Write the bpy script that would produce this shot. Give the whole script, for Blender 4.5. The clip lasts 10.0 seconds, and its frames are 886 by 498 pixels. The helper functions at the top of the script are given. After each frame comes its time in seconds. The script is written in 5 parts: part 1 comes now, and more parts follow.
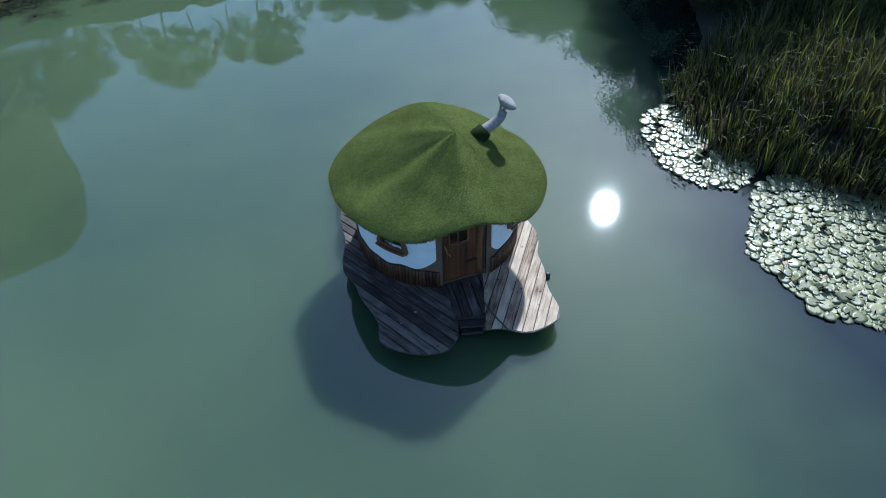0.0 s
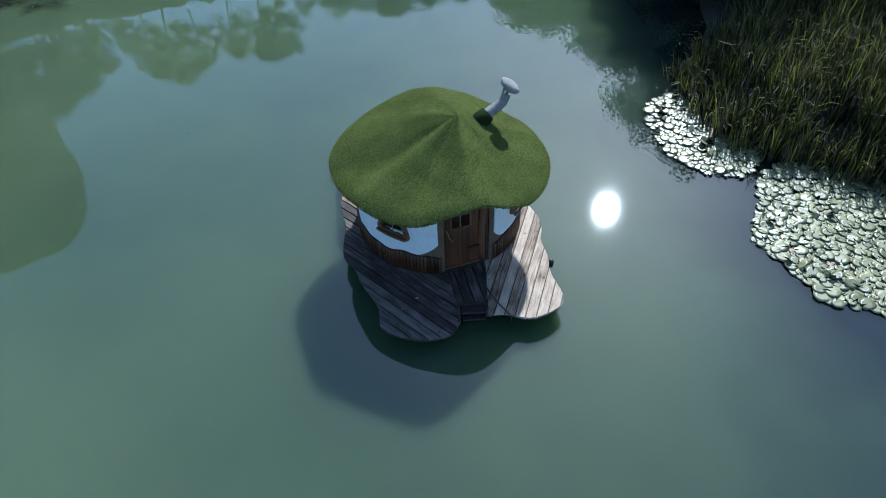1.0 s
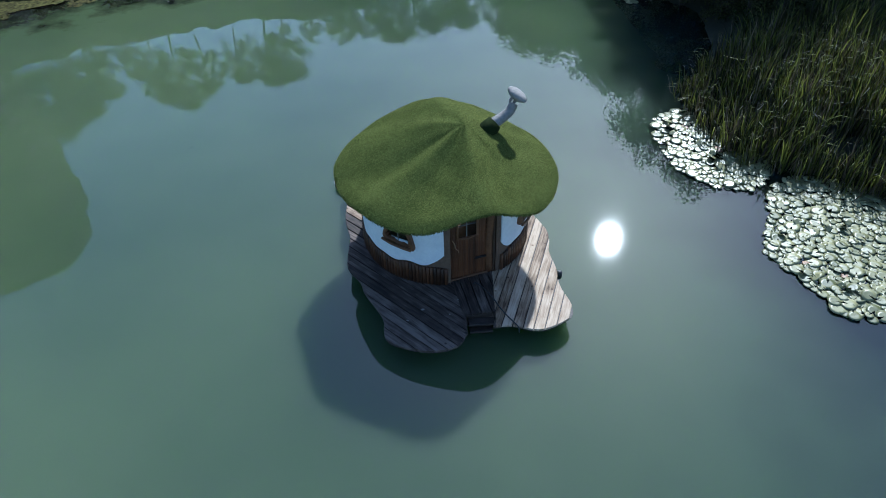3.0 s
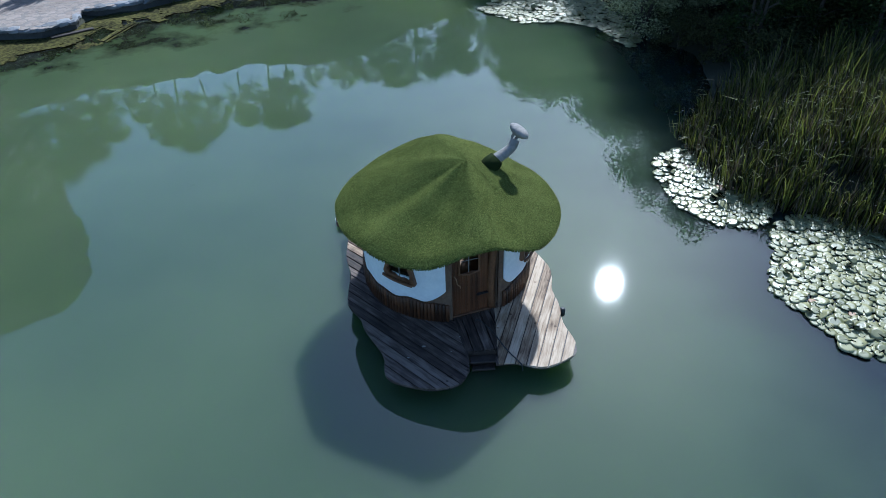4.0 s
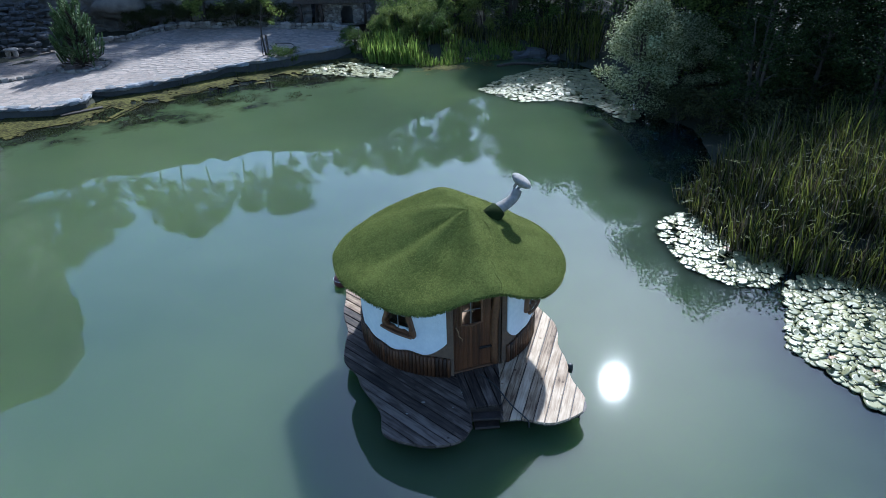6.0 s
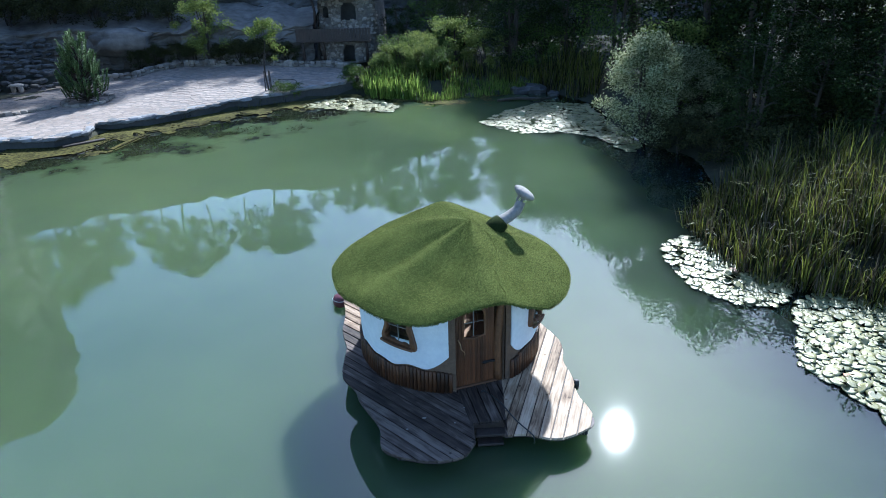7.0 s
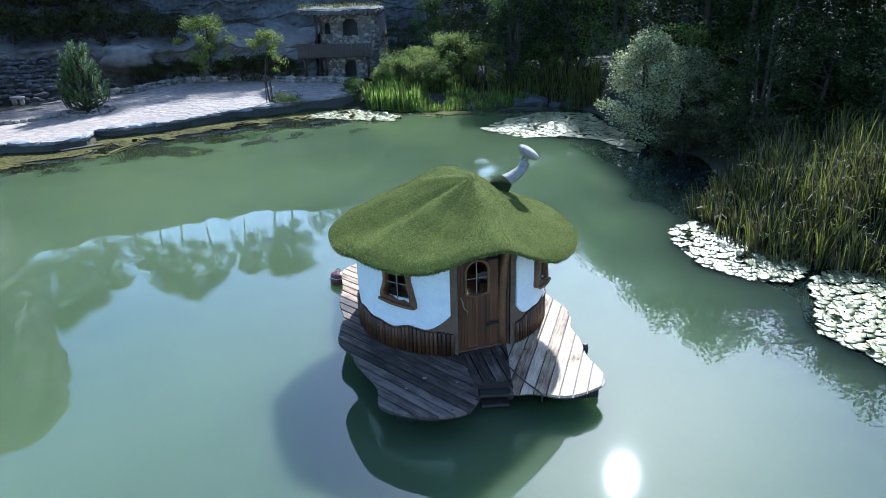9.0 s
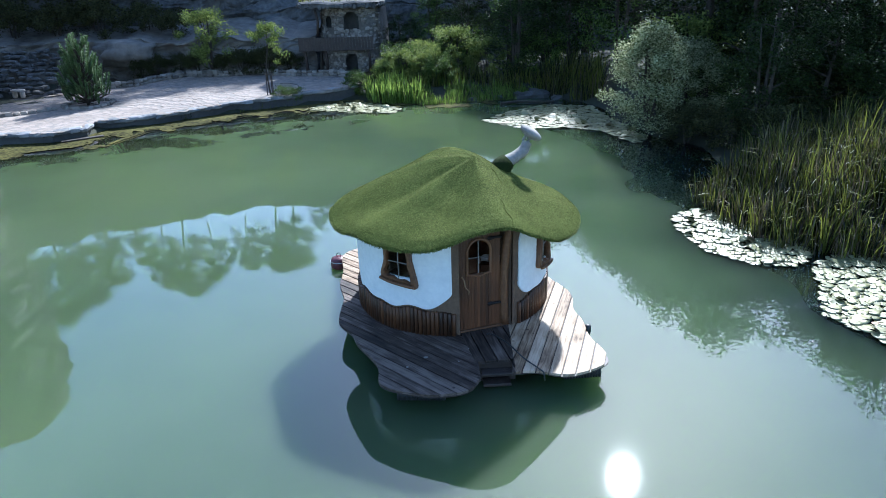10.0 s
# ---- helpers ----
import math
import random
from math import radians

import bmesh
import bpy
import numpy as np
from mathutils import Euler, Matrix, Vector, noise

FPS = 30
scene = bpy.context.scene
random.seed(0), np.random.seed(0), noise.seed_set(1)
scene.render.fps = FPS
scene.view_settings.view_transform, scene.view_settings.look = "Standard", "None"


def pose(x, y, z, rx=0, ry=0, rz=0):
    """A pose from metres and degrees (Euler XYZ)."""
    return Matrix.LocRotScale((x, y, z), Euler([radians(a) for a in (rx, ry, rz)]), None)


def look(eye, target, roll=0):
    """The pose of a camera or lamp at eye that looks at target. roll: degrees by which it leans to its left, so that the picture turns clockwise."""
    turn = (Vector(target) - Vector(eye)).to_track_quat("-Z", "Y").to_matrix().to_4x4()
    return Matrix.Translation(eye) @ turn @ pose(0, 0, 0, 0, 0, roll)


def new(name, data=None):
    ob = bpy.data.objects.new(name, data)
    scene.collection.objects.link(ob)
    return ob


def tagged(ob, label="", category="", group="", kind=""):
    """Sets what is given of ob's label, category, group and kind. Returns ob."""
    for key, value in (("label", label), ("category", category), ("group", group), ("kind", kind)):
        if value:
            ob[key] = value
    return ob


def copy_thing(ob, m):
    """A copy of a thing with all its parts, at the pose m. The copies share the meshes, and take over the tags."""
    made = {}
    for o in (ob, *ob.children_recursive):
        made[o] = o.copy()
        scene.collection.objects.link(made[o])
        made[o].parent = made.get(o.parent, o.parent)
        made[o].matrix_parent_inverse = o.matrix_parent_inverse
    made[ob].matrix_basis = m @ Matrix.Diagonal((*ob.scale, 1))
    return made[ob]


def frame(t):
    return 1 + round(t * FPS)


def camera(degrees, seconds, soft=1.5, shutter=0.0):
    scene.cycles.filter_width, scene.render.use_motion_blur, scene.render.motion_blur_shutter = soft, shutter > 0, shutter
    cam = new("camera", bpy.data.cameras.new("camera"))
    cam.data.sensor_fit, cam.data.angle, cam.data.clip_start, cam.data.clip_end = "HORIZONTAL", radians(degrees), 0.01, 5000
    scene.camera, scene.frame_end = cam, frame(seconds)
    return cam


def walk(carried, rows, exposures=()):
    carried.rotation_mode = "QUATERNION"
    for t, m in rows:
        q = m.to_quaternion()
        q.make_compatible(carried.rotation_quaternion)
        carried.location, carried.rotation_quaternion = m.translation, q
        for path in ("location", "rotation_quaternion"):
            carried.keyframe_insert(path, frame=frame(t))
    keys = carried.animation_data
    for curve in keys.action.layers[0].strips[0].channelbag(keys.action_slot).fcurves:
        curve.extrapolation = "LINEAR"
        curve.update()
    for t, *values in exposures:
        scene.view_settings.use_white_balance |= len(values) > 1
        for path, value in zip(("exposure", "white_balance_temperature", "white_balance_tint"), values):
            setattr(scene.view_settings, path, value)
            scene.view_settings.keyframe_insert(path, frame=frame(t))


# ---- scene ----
cam = camera(65.8, 10.0, soft=0.9)
PATH = [
    (0, (0.195, -0.015, 10.935), (0.111, 1.43, 9.555), -2.1),
    (0.5, (0.158, -0.052, 10.77), (0.078, 1.395, 9.393), -1.9),
    (1, (0.171, -0.089, 10.568), (0.084, 1.358, 9.19), -2.1),
    (1.5, (0.129, -0.129, 10.416), (0.042, 1.329, 9.049), -2.0),
    (2, (0.09, -0.132, 10.325), (0.002, 1.333, 8.966), -2.0),
    (2.5, (0.098, -0.155, 10.21), (0.006, 1.321, 8.864), -2.1),
    (4, (0.066, -0.148, 9.885), (-0.032, 1.438, 8.671), -1.9),
    (4.5, (0.071, -0.162, 9.715), (-0.028, 1.463, 8.554), -1.8),
    (5, (0.061, -0.18, 9.452), (-0.038, 1.488, 8.354), -1.8),
    (5.5, (0.067, -0.209, 9.188), (-0.035, 1.496, 8.146), -1.8),
    (7, (0.014, -0.304, 8.159), (-0.09, 1.499, 7.3), -1.7),
    (7.5, (-0.004, -0.312, 7.788), (-0.109, 1.514, 6.978), -1.7),
    (8, (-0.019, -0.321, 7.363), (-0.125, 1.526, 6.602), -1.7),
    (8.5, (-0.02, -0.368, 6.979), (-0.127, 1.482, 6.228), -1.7),
    (9, (-0.026, -0.412, 6.549), (-0.133, 1.439, 5.8), -1.7),
    (9.5, (-0.034, -0.453, 6.232), (-0.143, 1.398, 5.483), -1.7),
    (10, (-0.041, -0.455, 6.177), (-0.151, 1.396, 5.429), -1.7),
]
walk(cam, [(t, look(eye, target, roll)) for t, eye, target, roll in PATH],
     exposures=[(0, 0.48, 5050, 6), (2.5, 0.48, 5050, 6), (4.5, 0.48, 5050, 6), (5.5, 0.62, 5100, 7), (7, 1.13, 5200, 7.5), (8.5, 1.44, 5250, 8), (10, 1.33, 5250, 8)])

# ---- light and sky ----
SUN_EL, SUN_AZ = 39.4, 14.1   # degrees up, and from +y towards +x
world = bpy.data.worlds.new("sky")
scene.world = world
world.use_nodes = True
wn = world.node_tree.nodes
sky = wn.new("ShaderNodeTexSky")
sky.sky_type, sky.sun_disc = "NISHITA", False
sky.sun_elevation, sky.sun_rotation = radians(SUN_EL), radians(SUN_AZ)
sky.air_density, sky.dust_density, sky.ozone_density = 1.15, 1.0, 2.6
wn["Background"].inputs[1].default_value = 0.125
world.node_tree.links.new(sky.outputs[0], wn["Background"].inputs[0])
sun_lamp = new("sun", bpy.data.lights.new("sun", "SUN"))
sun_lamp.data.energy, sun_lamp.data.angle, sun_lamp.data.color = 5.0, radians(1.45), (1.0, 0.94, 0.85)
sun_dir = Vector((math.sin(radians(SUN_AZ)) * math.cos(radians(SUN_EL)), math.cos(radians(SUN_AZ)) * math.cos(radians(SUN_EL)), math.sin(radians(SUN_EL))))
sun_lamp.matrix_world = look(sun_dir * 60, (0, 0, 0))


# ---- materials ----
def material(name, dark, light, rough=0.8, grain=8.0, stain=0.7, bump=0.15, bump_scale=None, metal=0.0, island=0.0, obj_random=0.0,
             translucent=0.0, stretch=(1, 1, 1), spec=0.5, gradient=0.5, span=(0.28, 0.72)):
    """A surface with grain, stains at a larger scale, relief, and variation from piece to piece."""
    m = bpy.data.materials.new(name)
    m.use_nodes = True
    nt = m.node_tree
    n, link = nt.nodes, nt.links.new
    bsdf = n["Principled BSDF"]
    geo = n.new("ShaderNodeNewGeometry")
    mp = n.new("ShaderNodeMapping")
    mp.inputs["Scale"].default_value = stretch
    tc = n.new("ShaderNodeTexCoord")
    link(tc.outputs["Object"] if stretch != (1, 1, 1) else geo.outputs["Position"], mp.inputs["Vector"])
    fine, broad = n.new("ShaderNodeTexNoise"), n.new("ShaderNodeTexNoise")
    fine.inputs["Scale"].default_value, fine.inputs["Detail"].default_value = grain, 8
    broad.inputs["Scale"].default_value, broad.inputs["Detail"].default_value = stain, 4
    link(mp.outputs[0], fine.inputs["Vector"])
    link(geo.outputs["Position"], broad.inputs["Vector"])
    mixv = n.new("ShaderNodeMix")
    mixv.inputs[0].default_value = gradient
    link(fine.outputs[0], mixv.inputs[2])
    link(broad.outputs[0], mixv.inputs[3])
    value = mixv.outputs[0]
    for amount, node, out in ((island, geo, "Random Per Island"), (obj_random, None, "Random")):
        if amount:
            node = node or n.new("ShaderNodeObjectInfo")
            mul = n.new("ShaderNodeMath")
            mul.operation = "MULTIPLY_ADD"
            link(node.outputs[out], mul.inputs[0])
            mul.inputs[1].default_value, mul.inputs[2].default_value = amount, -amount / 2
            add = n.new("ShaderNodeMath")
            link(value, add.inputs[0])
            link(mul.outputs[0], add.inputs[1])
            value = add.outputs[0]
    ramp = n.new("ShaderNodeValToRGB")
    ramp.color_ramp.elements[0].position, ramp.color_ramp.elements[1].position = span
    ramp.color_ramp.elements[0].color, ramp.color_ramp.elements[1].color = (*dark, 1), (*light, 1)
    link(value, ramp.inputs[0])
    link(ramp.outputs[0], bsdf.inputs["Base Color"])
    bsdf.inputs["Roughness"].default_value, bsdf.inputs["Metallic"].default_value = rough, metal
    bsdf.inputs["Specular IOR Level"].default_value = spec
    if bump:
        bn, b = n.new("ShaderNodeTexNoise"), n.new("ShaderNodeBump")
        bn.inputs["Scale"].default_value, bn.inputs["Detail"].default_value = bump_scale or grain * 2, 6
        link(mp.outputs[0], bn.inputs["Vector"])
        b.inputs["Strength"].default_value, b.inputs["Distance"].default_value = bump, 0.05
        link(bn.outputs[0], b.inputs["Height"])
        link(b.outputs[0], bsdf.inputs["Normal"])
    if translucent:
        tr, mx = n.new("ShaderNodeBsdfTranslucent"), n.new("ShaderNodeMixShader")
        link(ramp.outputs[0], tr.inputs[0])
        mx.inputs[0].default_value = translucent
        link(bsdf.outputs[0], mx.inputs[1])
        link(tr.outputs[0], mx.inputs[2])
        link(mx.outputs[0], n["Material Output"].inputs[0])
    return m


def water_material():
    """Murky green pond water: milky below, a mirror with faint ripples on top."""
    m = bpy.data.materials.new("pond_water")
    m.use_nodes = True
    n, link = m.node_tree.nodes, m.node_tree.links.new
    b = n["Principled BSDF"]
    geo = n.new("ShaderNodeNewGeometry")
    cloud = n.new("ShaderNodeTexNoise")
    cloud.inputs["Scale"].default_value, cloud.inputs["Detail"].default_value = 0.12, 3
    link(geo.outputs["Position"], cloud.inputs["Vector"])
    ramp = n.new("ShaderNodeValToRGB")
    ramp.color_ramp.elements[0].position, ramp.color_ramp.elements[1].position = 0.3, 0.7
    ramp.color_ramp.elements[0].color, ramp.color_ramp.elements[1].color = (0.051, 0.077, 0.04, 1), (0.087, 0.119, 0.058, 1)
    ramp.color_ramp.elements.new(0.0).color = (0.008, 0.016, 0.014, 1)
    # the base colour is made paler to the west and darker to the east
    axis, side_tone, both = n.new("ShaderNodeSeparateXYZ"), n.new("ShaderNodeMapRange"), n.new("ShaderNodeMath")
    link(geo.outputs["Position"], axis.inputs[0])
    side_tone.inputs["From Min"].default_value, side_tone.inputs["From Max"].default_value = -12.0, 8.0
    side_tone.inputs["To Min"].default_value, side_tone.inputs["To Max"].default_value = 0.1, -0.2
    link(axis.outputs[0], side_tone.inputs["Value"])
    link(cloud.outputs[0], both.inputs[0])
    link(side_tone.outputs[0], both.inputs[1])
    # darkens again towards the wood: its shade on the water, painted into the colour
    east, wood_shade, both3 = n.new("ShaderNodeVectorMath"), n.new("ShaderNodeMapRange"), n.new("ShaderNodeMath")
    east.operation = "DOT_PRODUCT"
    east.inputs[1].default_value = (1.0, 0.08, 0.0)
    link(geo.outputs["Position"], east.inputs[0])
    wood_shade.inputs["From Min"].default_value, wood_shade.inputs["From Max"].default_value = 4.6, 9.4
    wood_shade.inputs["To Min"].default_value, wood_shade.inputs["To Max"].default_value = 0.0, -0.36
    link(east.outputs["Value"], wood_shade.inputs["Value"])
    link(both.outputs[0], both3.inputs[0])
    link(wood_shade.outputs[0], both3.inputs[1])
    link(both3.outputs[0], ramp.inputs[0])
    # dark weed hangs below the surface off the terrace, in drifts that thin out with the distance from its wall
    off, near, drift, both2, weed = (n.new("ShaderNodeVectorMath"), n.new("ShaderNodeMapRange"), n.new("ShaderNodeTexNoise"), n.new("ShaderNodeMath"), n.new("ShaderNodeMapRange"))
    off.operation = "DOT_PRODUCT"
    off.inputs[1].default_value = (0.647, -0.762, 0.0)
    link(geo.outputs["Position"], off.inputs[0])
    near.inputs["From Min"].default_value, near.inputs["From Max"].default_value = -31.5, -25.0
    near.inputs["To Min"].default_value, near.inputs["To Max"].default_value = 0.26, -0.26
    link(off.outputs["Value"], near.inputs["Value"])
    drift.inputs["Scale"].default_value, drift.inputs["Detail"].default_value, drift.inputs["Roughness"].default_value = 0.55, 6, 0.6
    link(geo.outputs["Position"], drift.inputs["Vector"])
    link(near.outputs[0], both2.inputs[0])
    link(drift.outputs[0], both2.inputs[1])
    weed.inputs["From Min"].default_value, weed.inputs["From Max"].default_value = 0.45, 0.66
    link(both2.outputs[0], weed.inputs["Value"])
    brown = n.new("ShaderNodeMix")
    brown.data_type = "RGBA"
    brown.inputs[7].default_value = (0.018, 0.022, 0.011, 1)
    link(weed.outputs[0], brown.inputs[0])
    link(ramp.outputs[0], brown.inputs[6])
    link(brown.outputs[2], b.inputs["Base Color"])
    b.inputs["Roughness"].default_value, b.inputs["IOR"].default_value = 0.002, 1.55
    b.inputs["Coat Weight"].default_value, b.inputs["Coat Roughness"].default_value, b.inputs["Coat IOR"].default_value = 0.09, 0.05, 1.33
    b.inputs["Subsurface Weight"].default_value = 1.0
    b.inputs["Subsurface Radius"].default_value = (0.75, 0.95, 0.5)
    b.inputs["Subsurface Scale"].default_value = 4.5
    b.inputs["Subsurface Anisotropy"].default_value = 0.0
    # ripples come in patches, most of the pond lies still
    mp = n.new("ShaderNodeMapping")
    mp.inputs["Scale"].default_value = (1.0, 2.6, 1.0)
    link(geo.outputs["Position"], mp.inputs["Vector"])
    rip, patch = n.new("ShaderNodeTexNoise"), n.new("ShaderNodeTexNoise")
    rip.inputs["Scale"].default_value, rip.inputs["Detail"].default_value = 3.6, 3
    patch.inputs["Scale"].default_value, patch.inputs["Detail"].default_value = 0.14, 2
    link(mp.outputs[0], rip.inputs["Vector"])
    link(geo.outputs["Position"], patch.inputs["Vector"])
    pr = n.new("ShaderNodeMapRange")
    pr.inputs["From Min"].default_value, pr.inputs["From Max"].default_value = 0.45, 0.7
    pr.inputs["To Min"].default_value, pr.inputs["To Max"].default_value = 0.001, 0.004
    link(patch.outputs[0], pr.inputs["Value"])
    bp = n.new("ShaderNodeBump")
    bp.inputs["Distance"].default_value = 0.05
    link(pr.outputs[0], bp.inputs["Strength"])
    link(rip.outputs[0], bp.inputs["Height"])
    link(bp.outputs[0], b.inputs["Normal"])
    return m


def glass_material(name, tint, rough=0.02):
    m = bpy.data.materials.new(name)
    m.use_nodes = True
    b = m.node_tree.nodes["Principled BSDF"]
    b.inputs["Base Color"].default_value = (*tint, 1)
    b.inputs["Roughness"].default_value, b.inputs["Transmission Weight"].default_value, b.inputs["IOR"].default_value = rough, 1.0, 1.1
    return m


def plank_material(name, dark, middle, light):
    """Old boards: streaks along the grain (local x), knots, stains, and a tone of its own for each board."""
    m = bpy.data.materials.new(name)
    m.use_nodes = True
    n, link = m.node_tree.nodes, m.node_tree.links.new
    b = n["Principled BSDF"]
    tc, info, mp = n.new("ShaderNodeTexCoord"), n.new("ShaderNodeObjectInfo"), n.new("ShaderNodeMapping")
    off = n.new("ShaderNodeVectorMath")
    off.operation = "ADD"
    shift = n.new("ShaderNodeVectorMath")
    shift.operation = "SCALE"
    shift.inputs[0].default_value = (31.0, 17.0, 5.0)
    link(info.outputs["Random"], shift.inputs["Scale"])
    link(tc.outputs["Object"], off.inputs[0])
    link(shift.outputs[0], off.inputs[1])
    mp.inputs["Scale"].default_value = (0.09, 1.0, 1.0)
    link(off.outputs[0], mp.inputs["Vector"])
    streak, stain, knot = n.new("ShaderNodeTexNoise"), n.new("ShaderNodeTexNoise"), n.new("ShaderNodeTexVoronoi")
    streak.inputs["Scale"].default_value, streak.inputs["Detail"].default_value, streak.inputs["Distortion"].default_value = 26, 6, 0.6
    stain.inputs["Scale"].default_value, stain.inputs["Detail"].default_value = 2.6, 5
    link(mp.outputs[0], streak.inputs["Vector"])
    link(off.outputs[0], stain.inputs["Vector"])
    knot.inputs["Scale"].default_value = 3.6
    link(off.outputs[0], knot.inputs["Vector"])
    mix = n.new("ShaderNodeMix")
    mix.inputs[0].default_value = 0.42
    link(streak.outputs[0], mix.inputs[2])
    link(stain.outputs[0], mix.inputs[3])
    tone = n.new("ShaderNodeMath")
    tone.operation = "MULTIPLY_ADD"
    tone.inputs[1].default_value, tone.inputs[2].default_value = 0.24, -0.12
    link(info.outputs["Random"], tone.inputs[0])
    add = n.new("ShaderNodeMath")
    link(mix.outputs[0], add.inputs[0])
    link(tone.outputs[0], add.inputs[1])
    spot = n.new("ShaderNodeMapRange")
    spot.inputs["From Min"].default_value, spot.inputs["From Max"].default_value = 0.03, 0.12
    spot.inputs["To Min"].default_value, spot.inputs["To Max"].default_value = -0.25, 0.0
    link(knot.outputs["Distance"], spot.inputs["Value"])
    add2 = n.new("ShaderNodeMath")
    link(add.outputs[0], add2.inputs[0])
    link(spot.outputs[0], add2.inputs[1])
    ramp = n.new("ShaderNodeValToRGB")
    ramp.color_ramp.elements[0].position, ramp.color_ramp.elements[1].position = 0.3, 0.66
    ramp.color_ramp.elements[0].color, ramp.color_ramp.elements[1].color = (*dark, 1), (*light, 1)
    ramp.color_ramp.elements.new(0.46).color = (*middle, 1)
    link(add2.outputs[0], ramp.inputs[0])
    link(ramp.outputs[0], b.inputs["Base Color"])
    b.inputs["Roughness"].default_value, b.inputs["Specular IOR Level"].default_value = 0.7, 0.3
    bp = n.new("ShaderNodeBump")
    bp.inputs["Strength"].default_value, bp.inputs["Distance"].default_value = 0.35, 0.01
    link(streak.outputs[0], bp.inputs["Height"])
    link(bp.outputs[0], b.inputs["Normal"])
    return m


M_WATER = water_material()
M_GLASS = glass_material("window_glass", (0.75, 0.8, 0.78))
M_TURF = material("artificial_turf", (0.045, 0.066, 0.011), (0.12, 0.15, 0.034), 0.9, 40, 1.6, 0.9, 42, spec=0.05)
M_BLADE = material("turf_blades", (0.045, 0.055, 0.009), (0.21, 0.235, 0.06), 0.8, 20, 1.3, 0, island=0.55, translucent=0.12, spec=0.06)
M_PLASTER = material("white_plaster", (0.66, 0.69, 0.71), (0.83, 0.85, 0.85), 0.9, 12, 1.8, 0.25, 25)
M_CLAY = material("brown_clay_trim", (0.085, 0.054, 0.034), (0.17, 0.11, 0.068), 0.85, 14, 2.5, 0.4, 30)
# turf of the chimney collar, its shaded side painted in as a darker green
M_COLLAR = material("shaded_turf", (0.01, 0.016, 0.005), (0.036, 0.05, 0.014), 0.9, 40, 2, 0.8, 42, spec=0.05)
M_SLAT = material("stained_poles", (0.024, 0.011, 0.005), (0.125, 0.052, 0.02), 0.55, 9, 1.5, 0.3, 30, obj_random=0.35, stretch=(1, 1, 0.12))
M_DOOR = material("stained_door_wood", (0.035, 0.014, 0.006), (0.145, 0.056, 0.02), 0.5, 10, 1.5, 0.25, 30, obj_random=0.3, stretch=(1, 1, 0.1))
M_CARVED = material("carved_window_wood", (0.07, 0.03, 0.013), (0.2, 0.094, 0.038), 0.5, 16, 2.5, 0.3, 30)
M_PLANK = plank_material("weathered_planks", (0.085, 0.05, 0.028), (0.275, 0.195, 0.124), (0.5, 0.395, 0.285))
# darker boards: their damp and the house's shade, both put into the colour
M_PLANK_DAMP_SHADE = plank_material("damp_shaded_planks", (0.014, 0.01, 0.008), (0.055, 0.039, 0.031), (0.165, 0.128, 0.105))
M_TIMBER = material("dark_wet_timber", (0.02, 0.015, 0.012), (0.07, 0.05, 0.04), 0.6, 12, 2, 0.3)
M_RUBBER = material("black_plastic", (0.012, 0.013, 0.014), (0.03, 0.032, 0.034), 0.45, 20, 2, 0.1)
M_CHIMNEY = material("grey_painted_concrete", (0.13, 0.12, 0.108), (0.36, 0.335, 0.3), 0.85, 14, 3, 0.4, 30)
M_IRON = material("black_iron", (0.012, 0.011, 0.011), (0.035, 0.03, 0.028), 0.5, 20, 3, 0.2, metal=0.6)
M_BUOY = material("maroon_buoy_plastic", (0.06, 0.015, 0.02), (0.13, 0.03, 0.035), 0.35, 12, 3, 0.05)
M_WHITE = material("white_line", (0.45, 0.45, 0.43), (0.6, 0.6, 0.58), 0.7, 20, 3, 0.1)
M_BRANCH = material("bare_branch", (0.2, 0.12, 0.06), (0.36, 0.24, 0.13), 0.7, 20, 3, 0.2)
M_INSIDE = material("inside_boards", (0.2, 0.12, 0.07), (0.34, 0.22, 0.13), 0.8, 10, 2, 0.1)
M_PAD = material("lily_leaf", (0.085, 0.095, 0.034), (0.26, 0.25, 0.12), 0.4, 9, 1.1, 0.1, 12, island=0.4, obj_random=0.45, spec=0.6)
M_PAD_OLD = material("withered_lily_leaf", (0.2, 0.1, 0.06), (0.38, 0.24, 0.14), 0.5, 14, 1.1, 0.25, 18, island=0.4, obj_random=0.45)
M_REED = material("reed_blades", (0.007, 0.012, 0.004), (0.155, 0.17, 0.03), 0.55, 1.5, 0.5, 0, island=0.9, translucent=0.42, spec=0.2)
M_IRIS = material("iris_leaves", (0.06, 0.11, 0.018), (0.26, 0.35, 0.07), 0.5, 1.5, 0.5, 0, island=0.7, translucent=0.5, spec=0.15)
M_REED_DRY = material("dry_reed_blades", (0.045, 0.035, 0.02), (0.19, 0.15, 0.085), 0.7, 1.5, 0.6, 0, island=0.8, translucent=0.2)
M_LEAF = material("broad_leaves", (0.028, 0.052, 0.011), (0.125, 0.185, 0.038), 0.5, 2, 0.3, 0, island=0.6, translucent=0.3, spec=0.15)
# leaves of the backlit trees: their deep shade is put into this colour
M_LEAF_SHADED = material("shaded_leaves", (0.006, 0.012, 0.004), (0.034, 0.052, 0.014), 0.5, 2, 0.3, 0, island=0.6, translucent=0.1, spec=0.06)
M_LEAF_BUSH = material("dull_bush_leaves", (0.02, 0.025, 0.009), (0.085, 0.088, 0.035), 0.6, 2, 0.4, 0, island=0.6, translucent=0.2, spec=0.1)
